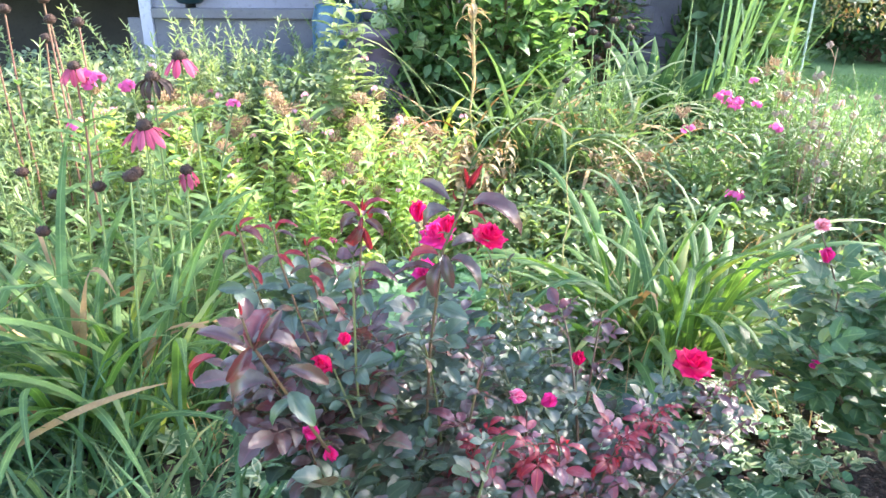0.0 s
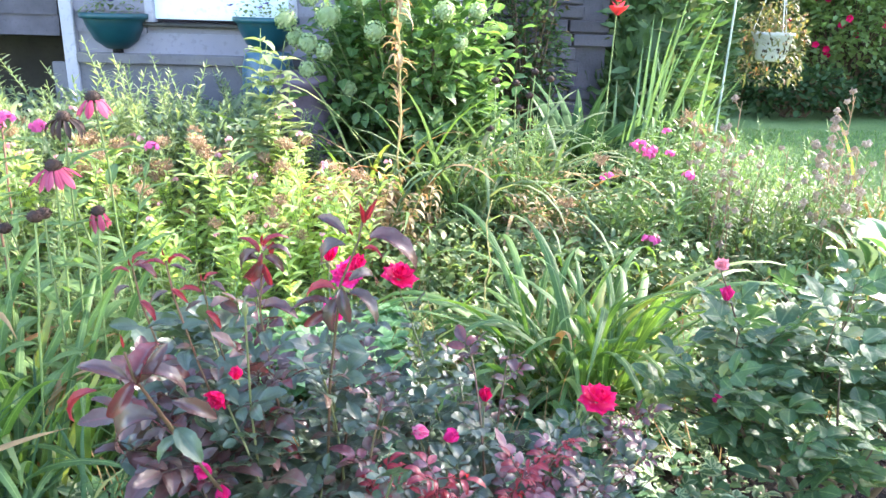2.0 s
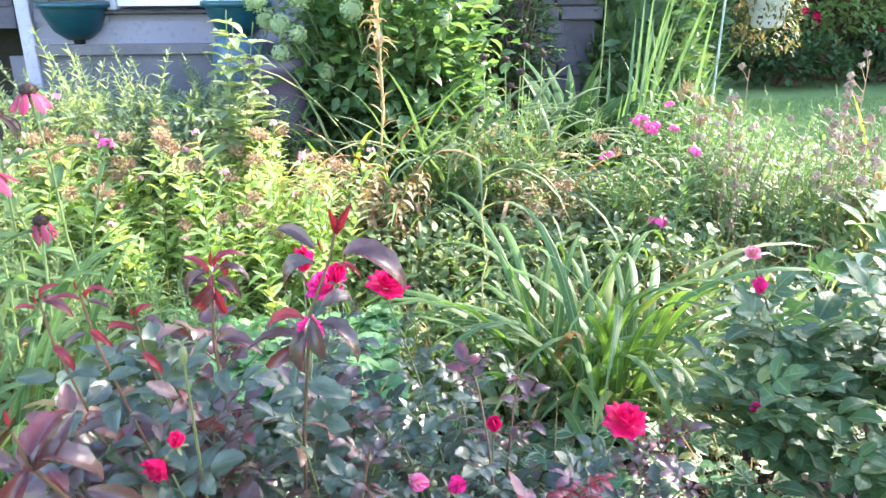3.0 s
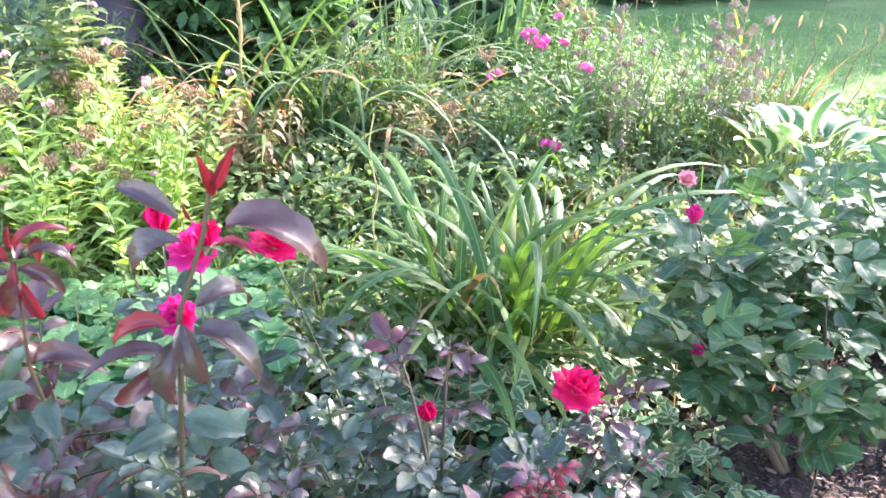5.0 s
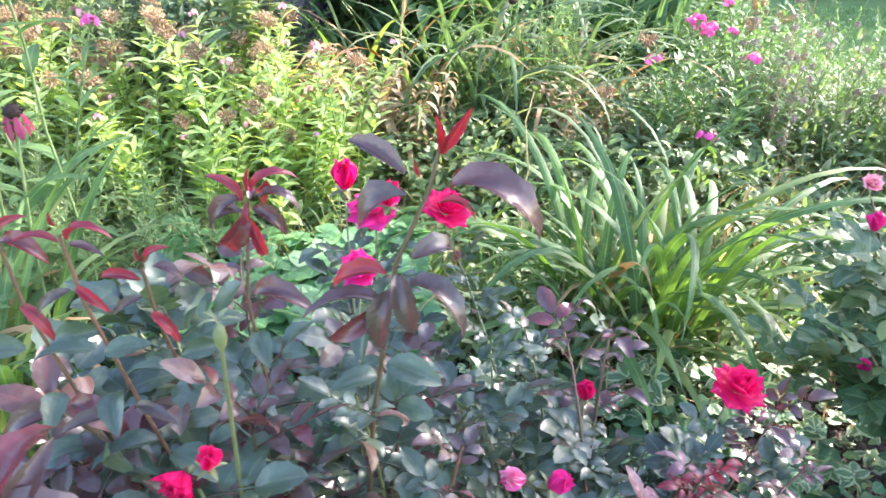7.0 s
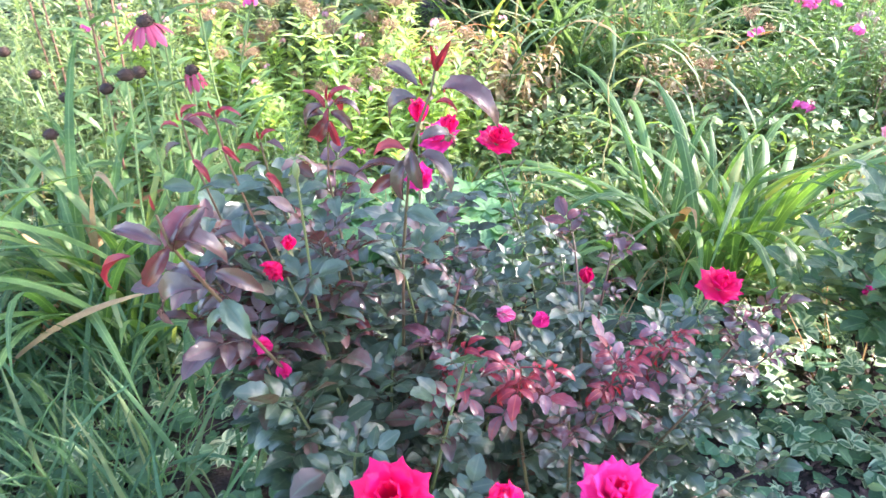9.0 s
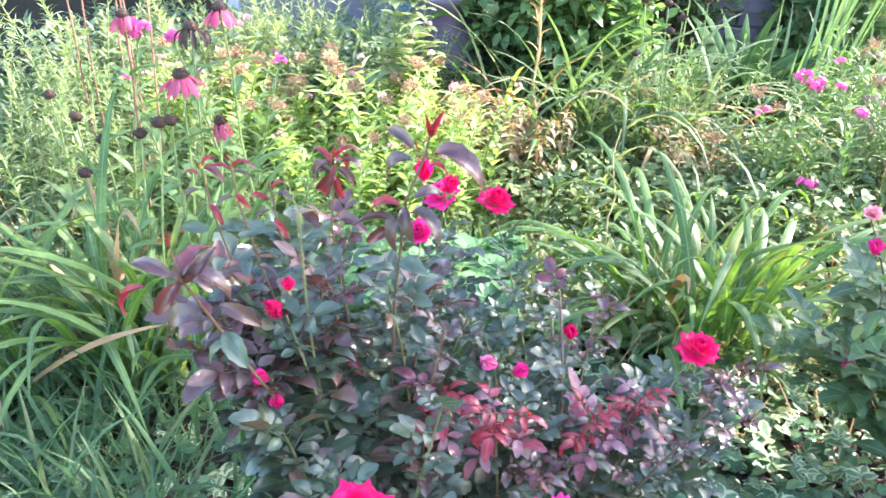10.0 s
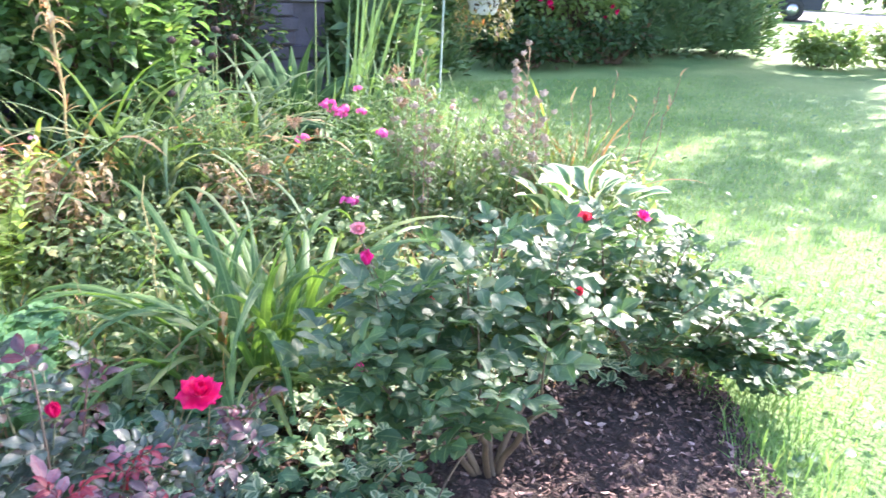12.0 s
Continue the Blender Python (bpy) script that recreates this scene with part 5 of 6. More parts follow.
dry_stalk((0.16, 3.28, 0.0), (0.12, 3.30, 1.32), "tall yellowed lily stalk with curled dead leaves", 85, 1, r0=0.007)
dry_stalk((0.42, 2.34, 0.0), (0.43, 2.28, 0.66), "thin dry flower stalk rising from the daylily", 0, 2, r0=0.004)
dry_stalk((0.98, 2.35, 0.0), (1.05, 2.30, 0.36), "short dry stalk bent to one side", 2, 3, r0=0.004)
for k in range(6):
    dry_stalk((2.45 + 0.09 * k, 3.35 + 0.04 * (k % 3), 0.0), (2.42 + 0.13 * k, 3.38, 0.62 + 0.07 * (k % 3)), "thin reddish dry stem beside the hosta", 3, 10 + k, M_PINKSTEM, 0.0035)

clump("aster_clump", "pale weedy stems filling the bed before the house", "aster", (-0.98, 3.25, 0.02), 0.50, 0.28, 70, AST, HEAD_PALE, 0.03, 1.0, 1.35, seed=41)
clump("aster_clump", "pale weedy stems filling the bed's far corner", "aster", (-1.60, 3.25, 0.02), 0.45, 0.35, 56, AST, HEAD_PALE, 0.03, 1.0, 1.4, seed=42)
WITHER = [stem_with_leaves(0.38 + 0.03 * i, 0.14, 0.026, 0.085, 0.24, "lance", 3, (M_DRYSTEM, M_STRAW), 180 + i, 0.1, (-0.4, 0.6), droop=2.0) for i in range(4)]
clump("withered_clump", "mound of brown withered stems and curled leaves", "withered plant", (0.02, 3.05, 0.02), 0.24, 0.18, 56, WITHER, HEAD_DRY, 0.12, 0.9, 1.4, seed=31)
clump("withered_clump", "pale withered stems among sunlit weeds", "withered plant", (0.78, 3.12, 0.02), 0.28, 0.2, 44, WITHER, HEAD_DRY, 0.1, 0.8, 1.15, seed=32)
clump("aster_clump", "fine-leaved yellow-green aster stems behind the coneflowers", "aster", (-1.15, 2.45, 0.02), 0.35, 0.25, 34, AST, (), 0, 0.8, 1.1, seed=33)
clump("aster_clump", "low yellow-green aster stems by the rose", "aster", (-0.62, 2.15, 0.02), 0.3, 0.2, 26, AST, (), 0, 0.5, 0.8, seed=34)


# ---- bergamot with mauve seed heads ----
def bergamot(foot, h, seed, rich=1.0):
    r = random.Random(seed)
    top = thing("bergamot", foot, "spent bergamot stem with stacked mauve seed heads", "bergamot", "bergamot stems")
    q = Geo()
    tip = Vector((r.uniform(-0.05, 0.05), r.uniform(-0.05, 0.05), h))
    q.tube(curve_pts((0, 0, 0), tip, 0, 5, r, 0.004), 0.003, 0.0015, 5)
    n = max(4, int(6 * rich))
    for k in range(n):
        u = 0.5 + 0.5 * k / (n - 1)
        e = tip * u + Vector((r.uniform(-0.05, 0.05), r.uniform(-0.05, 0.05), 0.01)) * rich * (1.4 - 0.7 * u)
        q.tube([tip * (u - 0.05), e], 0.0013, 0.001, 4)
        part("seed_head", r.choice(HEAD_MAUVE), None, top, m=Matrix.Translation(e) @ Matrix.Scale(r.uniform(0.8, 1.3) * (0.85 + 0.08 * rich), 4))["kind"] = "stuff"
    st = part("stem", q, M_SEED, top)
    q = Geo()
    for k in range(34):
        u = r.uniform(0.1, 0.8)
        L = r.uniform(0.04, 0.07)
        q.put(leaf_shape("lance", L, L * 0.26, 4, 0.2, 0.8), basis(tip * u, heading(r.uniform(0, 6.3), r.uniform(0.0, 0.7))))
    part("foliage", q, M_PHLOX, st)


rb = random.Random(12)
for k, (x, y, h) in enumerate([(1.93, 2.95, 0.93), (1.98, 3.0, 0.76), (1.90, 2.98, 0.70), (2.06, 3.02, 0.68), (2.12, 3.05, 0.64), (1.49, 2.95, 0.90), (1.46, 3.0, 0.78)] + [(rb.uniform(1.45, 2.1), rb.uniform(2.95, 3.4), rb.uniform(0.5, 0.75)) for _ in range(12)]):
    bergamot((x, y, 0.0), h, k, 2.2 if k < 3 else 1.2 if k < 5 else 0.9)


# ---- tall pale-leaved stems before the urn ----
TALL = [stem_with_leaves(1.14 + 0.06 * i, 0.12, 0.050, 0.115, 0.46, "ovate", 3, (M_STEM, M_ASTER), 190 + i, 0.35, (-0.1, 0.5), 0.3, 0.9) for i in range(3)]
clump("tall_weed", "tall sunlit weed stems with broad pale leaves", "weed", (-0.44, 3.02, 0.02), 0.06, 0.05, 4, TALL, (), 0, 0.9, 1.04, seed=51)
clump("tall_weed", "broad-leaved pale weed stem beside the urn", "weed", (-0.32, 3.02, 0.02), 0.03, 0.03, 3, TALL, (), 0, 0.66, 0.85, seed=52)
clump("goldenrod_clump", "feathery weeds hiding the barrel's foot", "weed", (-0.60, 4.14, 0.02), 0.24, 0.05, 34, FEATHER, (), 0, 0.85, 1.02, seed=53)


clump("phlox_clump", "grey-green shaded stems beside the sword leaves", "phlox", (1.12, 4.15, 0.02), 0.26, 0.22, 40, PH_GREEN, (), 0, 0.8, 1.15, seed=54)


clump("aster_clump", "pale weeds round the urn's foot", "aster", (-0.33, 3.58, 0.02), 0.16, 0.10, 26, AST, HEAD_PALE, 0.05, 0.75, 1.0, seed=55)


# ---- hosta ----
def hosta_leaf(r, L, wide):
    """A broad, ribbed, wavy-edged blade from the origin along +y, folded along its midrib."""
    rows, cols = 10, 6
    fold, ph, curl = r.uniform(0.15, 0.5), r.uniform(0, 6.3), r.uniform(0.5, 1.3)
    v, ac, al = [], [], []
    y = z = 0.0
    for i in range(rows + 1):
        u = i / rows
        w = profile("ovate", u) * L * wide / 2
        ang = 0.45 - curl * u
        for j in range(cols + 1):
            k = 2 * j / cols - 1
            v.append((k * w, y, z + abs(k) * w * fold + 0.10 * w * math.sin(8 * u + 3 * k + ph) * k * k + 0.02 * w * math.cos(j * math.pi)))
            ac.append(abs(k))
            al.append(u)
        y += math.cos(ang) * L / rows
        z += math.sin(ang) * L / rows
    n = cols + 1
    return np.array(v), np.array([(i * n + j, i * n + j + 1, (i + 1) * n + j + 1, (i + 1) * n + j) for i in range(rows) for j in range(cols)]), np.array(ac), np.array(al)


def hosta(at, count, size, seed, label, mat=M_HOSTA, wide=0.62):
    r = random.Random(seed)
    top = thing("hosta", at, label, "hosta")
    for k in range(count):
        az, u = k * 2.4 + r.uniform(-0.3, 0.3), k / count
        el = 1.35 - 0.95 * u + r.uniform(-0.12, 0.12)
        e = heading(az, el) * size * (1.25 + 0.15 * u)
        q = Geo()
        q.tube([(0, 0, 0), e * 0.5 + Vector((0, 0, 0.02)), e], 0.006, 0.004, 5)
        L = size * r.uniform(0.62, 0.88)
        q.put(hosta_leaf(r, L, wide * r.uniform(0.85, 1.1)), basis(e, heading(az + r.uniform(-0.5, 0.5), max(-0.1, el - r.uniform(0.3, 1.0))), (r.uniform(-0.4, 0.4), r.uniform(-0.4, 0.4), 1)))
        part("leaf", q, mat, top)


hosta((2.16, 2.78, 0.02), 34, 0.255, 1, "hosta with broad green leaves edged in cream")


# ---- hydrangea ----
def shrub(name, label, category, at, rx, ry, h, clusters, per, leaf, mat, seed, z0=0.08, wood=M_TWIG, shell=0.55, limit=0):
    """A woody shrub: limbs from the base, and leaves in many small sprays round their ends."""
    r = random.Random(seed)
    top = thing(name, at, label, category)
    fo, ends = Geo(), []
    for k in range(clusters):
        d = Vector((r.gauss(0, 1), r.gauss(0, 1), r.uniform(-0.75, 1.0)))
        d.normalize()
        s = r.uniform(shell, 1.0) * (0.9 + 0.25 * noise.noise(d * 2.1 + Vector((seed, 0, 0))))
        c = Vector((d.x * rx * s, d.y * ry * s, z0 + (h - z0) * (0.5 + 0.5 * d.z * s)))
        ends.append((c, d))
        if k % 5 == 0:
            q = Geo()
            q.tube(curve_pts((r.uniform(-0.06, 0.06) * rx * 3, r.uniform(-0.06, 0.06) * ry * 3, 0), c, 0.05 * h, 5, r, 0.015), 0.007 + 0.006 * h, 0.003, 5)
            part("branch", q, wood, top)
        for _ in range(per):
            e = c + Vector((r.gauss(0, 1), r.gauss(0, 1), r.gauss(0, 1))) * leaf * 0.8
            if e.z < 0.02:
                continue
            out = (d + Vector((r.gauss(0, 0.7), r.gauss(0, 0.7), r.gauss(-0.1, 0.5)))).normalized()
            fo.put(leaf_shape_pool(r, mat, leaf), basis(e, out, (r.uniform(-0.5, 0.5), r.uniform(-0.5, 0.5), 1), r.uniform(0.75, 1.2)))
    tagged(part("foliage", fo, mat, top), kind="stuff")
    return top, ends


POOL = {}


def leaf_shape_pool(r, mat, leaf):
    key = (mat.name, round(leaf, 4))
    if key not in POOL:
        p = random.Random(len(POOL))
        w = 0.30 if mat is M_CONIFER else 0.62
        POOL[key] = [leaf_shape("ovate" if w > 0.5 else "lance", leaf, leaf * w * p.uniform(0.85, 1.15), 3 if w > 0.5 else 2, p.uniform(0.1, 0.4), p.uniform(0.2, 1.1), 0.15, 0.08) for _ in range(8)]
    return r.choice(POOL[key])


hyd, ends = shrub("hydrangea", "leafy green hydrangea with round greenish-white flower heads", "hydrangea", (0.20, 4.05, 0.0), 0.55, 0.42, 1.55, 330, 12, 0.080, M_HYD, 3)
rh = random.Random(5)


def hyd_head(p, rad):
    q = Geo()
    sh = leaf_shape("round", 0.013, 0.012, 3, 0.1, 0.3)
    for k in range(130):
        d = heading(k * 2.39996, math.asin(1 - 2 * (k + 0.5) / 130))
        c = d * rad * rh.uniform(0.9, 1.05)
        for j in range(2):
            x = (d.orthogonal() + Vector((rh.uniform(-1, 1), rh.uniform(-1, 1), rh.uniform(-1, 1)))).normalized()
            q.put(sh, basis(c, x + d * 0.2, d))
    q.ball((0, 0, 0), rad * 0.82, 0.9, 10, 6)
    loc = Vector(p) - Vector((0.20, 4.05, 0))
    part("flower_head", q, M_HYDP, hyd, "round greenish-white flower head", Matrix.Translation(loc))
    q = Geo()
    q.tube(curve_pts((loc.x * 0.35, loc.y * 0.3, 0.3), loc, 0.08, 6, rh, 0.01), 0.005, 0.003, 5)
    for k in range(5):
        u = rh.uniform(0.45, 0.9)
        c = Vector((loc.x * 0.35, loc.y * 0.3, 0.3)).lerp(loc, u)
        q.put(leaf_shape_pool(rh, M_HYD, 0.10), basis(c, heading(rh.uniform(0, 6.3), rh.uniform(-0.3, 0.5))), 1)
    part("flower_stem", q, [M_STEM, M_HYD], hyd)


HEADS = [(-0.292, 3.664, 1.038, 0.055), (-0.106, 3.705, 0.831, 0.04), (-0.20, 3.70, 1.16, 0.075), (-0.40, 3.72, 1.14, 0.06), (-0.36, 3.74, 1.06, 0.05), (-0.22, 3.66, 1.00, 0.045), (-0.30, 3.66, 0.92, 0.042),
         (0.02, 3.62, 1.10, 0.06), (0.14, 3.62, 1.18, 0.06), (0.34, 3.62, 1.20, 0.055), (0.42, 3.66, 1.06, 0.04), (-0.05, 3.7, 1.25, 0.06), (0.5, 3.7, 1.2, 0.05), (-0.3, 3.8, 1.25, 0.06)]
for x, y, z, rad in HEADS:
    hyd_head((x, y, z), rad * 0.82)

shrub("shrub", "dark reddish-leaved shrub against the wall", "shrub", (0.93, 4.98, 0.0), 0.30, 0.30, 1.75, 260, 10, 0.045, M_SHRUB, 6)
# brightened leaf colour here offsets the hedge's shadow on this shrub
fl, ends = shrub("flowering_shrub", "green shrub dotted with red flowers behind the basket", "shrub", (6.0, 9.8, 0.0), 1.05, 0.6, 2.3, 360, 9, 0.11, M_BRIGHTSH, 7)
rf = random.Random(9)
for c, d in [e for e in ends if e[1].y < 0.1][:26]:
    q = Geo()
    for k in range(5):
        q.put(leaf_shape("petal", 0.065, 0.055, 3, 0.1, 0.5, 0.4), basis((0, 0, 0), heading(k * 1.257, 0.5)))
    part("flower", q, M_PETAL, fl, "red flower", Matrix.Translation(c + d * 0.08) @ d.to_track_quat("Z", "Y").to_matrix().to_4x4())
shrub("low_shrub", "low dark green plants at the lawn's edge", "shrub", (5.1, 9.2, 0.0), 0.9, 0.4, 0.55, 190, 9, 0.10, M_SHRUB, 8)
shrub("low_shrub", "low dark green plants beneath the hedge", "shrub", (6.6, 9.5, 0.0), 0.9, 0.45, 0.6, 160, 9, 0.10, M_SHRUB, 9)


# ---- arborvitae hedge ----
def arborvitae(at, r0, h, seed, n=700):
    r = random.Random(seed)
    top = thing("arborvitae", at, "dense dark green arborvitae with flat leaf sprays", "conifer", "arborvitae hedge")
    q = Geo()
    q.tube([(0, 0, 0), (0.02, 0, h * 0.5), (0, 0, h * 0.96)], 0.07, 0.01, 7)
    fo = Geo()
    for k in range(n):
        u = r.random() ** 0.9
        z = 0.06 + u * (h - 0.1)
        rad = r0 * (1 - 0.75 * (z / h) ** 1.6) * (0.86 + 0.24 * noise.noise(Vector((at[0] * 3 + math.cos(k * 2.4) * 2, math.sin(k * 2.4) * 2, z * 2.2))))
        az = k * 2.39996
        c = Vector((rad * math.cos(az), rad * math.sin(az), z))
        if k % 12 == 0:
            q.tube([(0, 0, z * 0.85), tuple(c)], 0.012, 0.004, 4)
        for j in range(15):
            d = heading(az + r.gauss(0, 0.6), r.uniform(-0.2, 1.1))
            e = c + Vector((r.gauss(0, 0.07), r.gauss(0, 0.07), r.gauss(0, 0.09)))
            fo.put(leaf_shape_pool(r, M_CONIFER, 0.15), basis(e, d, heading(az, 0.3), r.uniform(0.6, 1.2)))
    fo.lathe([(0.02, 0.05)] + [(r0 * 0.80 * (1 - 0.75 * u ** 1.6), 0.06 + u * (h - 0.15)) for u in (0.02, 0.15, 0.3, 0.45, 0.6, 0.75, 0.88, 0.97)] + [(0.01, h - 0.1)], seg=16)
    part("trunk", q, M_TWIG, top)
    tagged(part("crown", fo, M_CONIFER, top), kind="stuff")


for k, (x, y, r0, h) in enumerate(((3.4, 8.9, 0.60, 3.4), (6.3, 11.0, 0.95, 4.4), (7.4, 11.1, 0.95, 4.7), (8.45, 10.9, 0.95, 4.6), (9.35, 10.65, 0.9, 4.5), (2.2, 10.2, 0.9, 4.2), (5.2, 11.3, 0.9, 4.2), (1.98, 5.75, 0.45, 2.6))):
    arborvitae((x, y, 0.0), r0, h, 40 + k, 900 if r0 > 0.5 else 420)


def tree(at, trunk_h, crown_r, crown_z, seed, n=420, off=(0, 0)):
    r = random.Random(seed)
    top = thing("tree", at, "unseen leafy tree added to cast shade on lawn and bed", "tree")
    q = Geo()
    q.tube([(0, 0, 0), (0.05, 0, trunk_h * 0.5), (off[0] * 0.3, off[1] * 0.3, trunk_h), (off[0] * 0.8, off[1] * 0.8, crown_z)], 0.20, 0.10, 9)
    part("trunk", q, M_TWIG, top)
    fo = Geo()
    for k in range(n):
        d = Vector((r.gauss(0, 1), r.gauss(0, 1), r.gauss(0, 0.7))).normalized() * crown_r * r.uniform(0.35, 1.0)
        c = Vector((d.x + off[0], d.y + off[1], crown_z + d.z * 0.75))
        if k % 14 == 0:
            b = Geo()
            b.tube(curve_pts((0, 0, trunk_h * 0.8), c, 0.2, 5, r, 0.06), 0.06, 0.015, 5)
            part("limb", b, M_TWIG, top)
        for _ in range(22):
            e = c + Vector((r.gauss(0, 0.16), r.gauss(0, 0.16), r.gauss(0, 0.13)))
            fo.put(leaf_shape_pool(r, M_HYD, 0.15), basis(e, heading(r.uniform(0, 6.3), r.uniform(-0.8, 0.5)), (r.uniform(-0.5, 0.5), r.uniform(-0.5, 0.5), 1), r.uniform(0.7, 1.2)))
    tagged(part("crown", fo, M_HYD, top), kind="stuff")


# unseen trees, added and set off-trunk so their crowns dapple lawn and bed
tree((12.9, 9.2, 0.0), 3.0, 2.4, 5.2, 3, 460, (0.2, 2.1))
tree((12.6, 7.0, 0.0), 2.8, 2.0, 5.0, 5, 110, (-1.3, 1.35))
tree((8.4, 2.5, 0.0), 2.8, 1.4, 5.0, 4, 62, (-2.65, 1.78))


# ---- pots, planters, hanging basket ----
def half_planter(x, z):
    top = thing("wall_planter", (x, FY - 0.024, z), "teal half-round wall planter under the window", "planter", "wall planters")
    q = Geo()
    q.lathe([(0.005, -0.20), (0.06, -0.195), (0.12, -0.15), (0.160, -0.07), (0.172, -0.03), (0.172, -0.002), (0.160, -0.002), (0.150, -0.05), (0.01, -0.06)], seg=22, half=True)
    part("bowl", q, M_TEAL, top)
    q = Geo()
    q.lathe([(0.170, -0.032), (0.190, -0.030), (0.192, 0.0), (0.170, 0.002)], seg=22, half=True)
    part("rim", q, M_TEAL, top)
    q = Geo()
    q.lathe([(0.012, -0.23), (0.03, -0.22), (0.03, -0.195)], seg=10, half=True)
    part("drain_cup", q, M_IRON, top)
    r = random.Random(int(x * 100))
    q = Geo()
    for _ in range(90):
        p = (r.uniform(-0.16, 0.16), r.uniform(-0.13, -0.01), r.uniform(-0.01, 0.09))
        q.put(leaf_shape("ovate", 0.035, 0.02, 3, 0.2, 0.8), basis(p, heading(r.uniform(0, 6.3), r.uniform(-0.4, 0.9))))
    part("plant", q, M_WEED, top, "small trailing plant")["kind"] = "stuff"
    q = Geo()
    for px in (-0.17, 0.0, 0.02):
        c = (px + r.uniform(-0.02, 0.02), -0.10, 0.05 + r.uniform(-0.01, 0.03))
        for k in range(5):
            q.put(leaf_shape("petal", 0.028, 0.028, 3, 0.1, 0.4), basis(c, heading(k * 1.257, 0.4) + Vector((0, -0.4, 0))))
    part("flowers", q, M_VIOLET, top, "dark violet petunias")


M_VIOLET = leaf_mat("violet_petal", (0.06, 0.02, 0.22), (0.09, 0.03, 0.28), rough=0.6, glow=0.3, glow_col=(1.2, 1.0, 1.4), spots=0)
PLZ = 1.125
half_planter(-1.50, PLZ)
half_planter(-0.64, PLZ)
top = thing("barrel", (-0.61, 4.42, 0.0), "blue plastic rain barrel against the house", "barrel")
q = Geo()
q.lathe([(0.0, 0.0), (0.13, 0.0), (0.145, 0.05), (0.155, 0.45), (0.145, 0.86), (0.13, 0.92), (0.12, 0.94), (0.0, 0.95)], seg=24)
part("body", q, M_BLUE, top)
for z in (0.30, 0.62):
    q = Geo()
    q.lathe([(0.152, z - 0.02), (0.162, z - 0.012), (0.162, z + 0.012), (0.152, z + 0.02)], seg=24)
    part("hoop", q, M_BLUE, top)
top = thing("urn", (-0.35, 3.90, 0.0), "ridged plum-coloured garden urn", "urn")
q = Geo()
q.lathe([(0.0, 0.02), (0.12, 0.02), (0.13, 0.08), (0.10, 0.14), (0.135, 0.24), (0.15, 0.38), (0.14, 0.50), (0.155, 0.52), (0.155, 0.56), (0.145, 0.58), (0.15, 0.70), (0.14, 0.80), (0.165, 0.82), (0.17, 0.88), (0.15, 0.88), (0.13, 0.80), (0.0, 0.78)], seg=24)
part("body", q, M_URN, top)
q = Geo()
q.lathe([(0.0, 0.80), (0.128, 0.795)], seg=20)
part("soil", q, M_POTSOIL, top)

HB = Vector((2.74, 5.30, 0.915))
top = thing("hanging_basket", HB, "white openwork hanging basket with faded plants", "hanging basket")
q = Geo()
q.lathe([(0.0, 0.0), (0.085, 0.0), (0.10, 0.02), (0.135, 0.17), (0.145, 0.175), (0.145, 0.195), (0.130, 0.195), (0.09, 0.03), (0.0, 0.02)], seg=20)
part("bowl", q, M_BASKETW, top)
q = Geo()
rk = random.Random(6)
for k in range(60):
    a, z = rk.uniform(0, 6.3), rk.uniform(0.03, 0.16)
    rad = 0.10 + 0.035 * (z - 0.02) / 0.15 + 0.002
    q.ball((rad * math.cos(a), rad * math.sin(a), z), 0.0075, 1.3, 6, 4)
part("openings", q, M_POTSOIL, top, "dark openings in the basket's side")["kind"] = "stuff"
for k in range(3):
    a = 0.5 + k * 2.094
    q = Geo()
    q.tube([(0.14 * math.cos(a), 0.14 * math.sin(a), 0.19), (0.01 * math.cos(a), 0.01 * math.sin(a), 0.68)], 0.004, 0.004, 5)
    part("hanger", q, M_BASKETW, top, "white hanger strap")
q = Geo()
for _ in range(1000):
    a, d = rk.uniform(0, 6.3), math.sqrt(rk.random()) * 0.23
    p = (d * math.cos(a), d * math.sin(a), rk.uniform(0.02, 0.40) if d < 0.13 else rk.uniform(-0.16, 0.32))
    if math.hypot(p[0], p[1]) < 0.15 and p[2] < 0.19:
        continue
    q.put(leaf_shape("lance", 0.055, 0.018, 3, 0.2, 0.9), basis(p, heading(rk.uniform(0, 6.3), rk.uniform(-1.0, 0.9))))
part("plant", q, leaf_mat("faded_basket_leaf", (0.12, 0.15, 0.055), (0.22, 0.16, 0.08), (0.36, 0.13, 0.08), rough=0.6, glow=0.35), top, "faded rusty trailing foliage")["kind"] = "stuff"
top = thing("shepherd_hook", (HB.x - 0.29, HB.y - 0.02, 0.0), "pale green steel garden hook carrying the basket", "garden hook")
q = Geo()
arc = [(0.29 - 0.15 - 0.15 * math.cos(math.pi * k / 10), 0.02, 1.62 + 0.15 * math.sin(math.pi * k / 10)) for k in range(11)]
q.tube([(-0.04, 0, 0), (-0.02, 0.01, 1.0)] + arc + [(0.29, 0.02, 1.585)], 0.008, 0.007, 6)
part("pole", q, M_STEEL, top)


# ---- gladiolus flower ----
top = thing("gladiolus", (1.27, 4.18, 0.0), "coral-red gladiolus flower spike among sword leaves", "gladiolus")
q = Geo()
q.tube([(0, 0, 0), (0.02, 0, 0.7), (0.03, 0, 1.36)], 0.006, 0.003, 6)
part("stem", q, M_STEM, top)
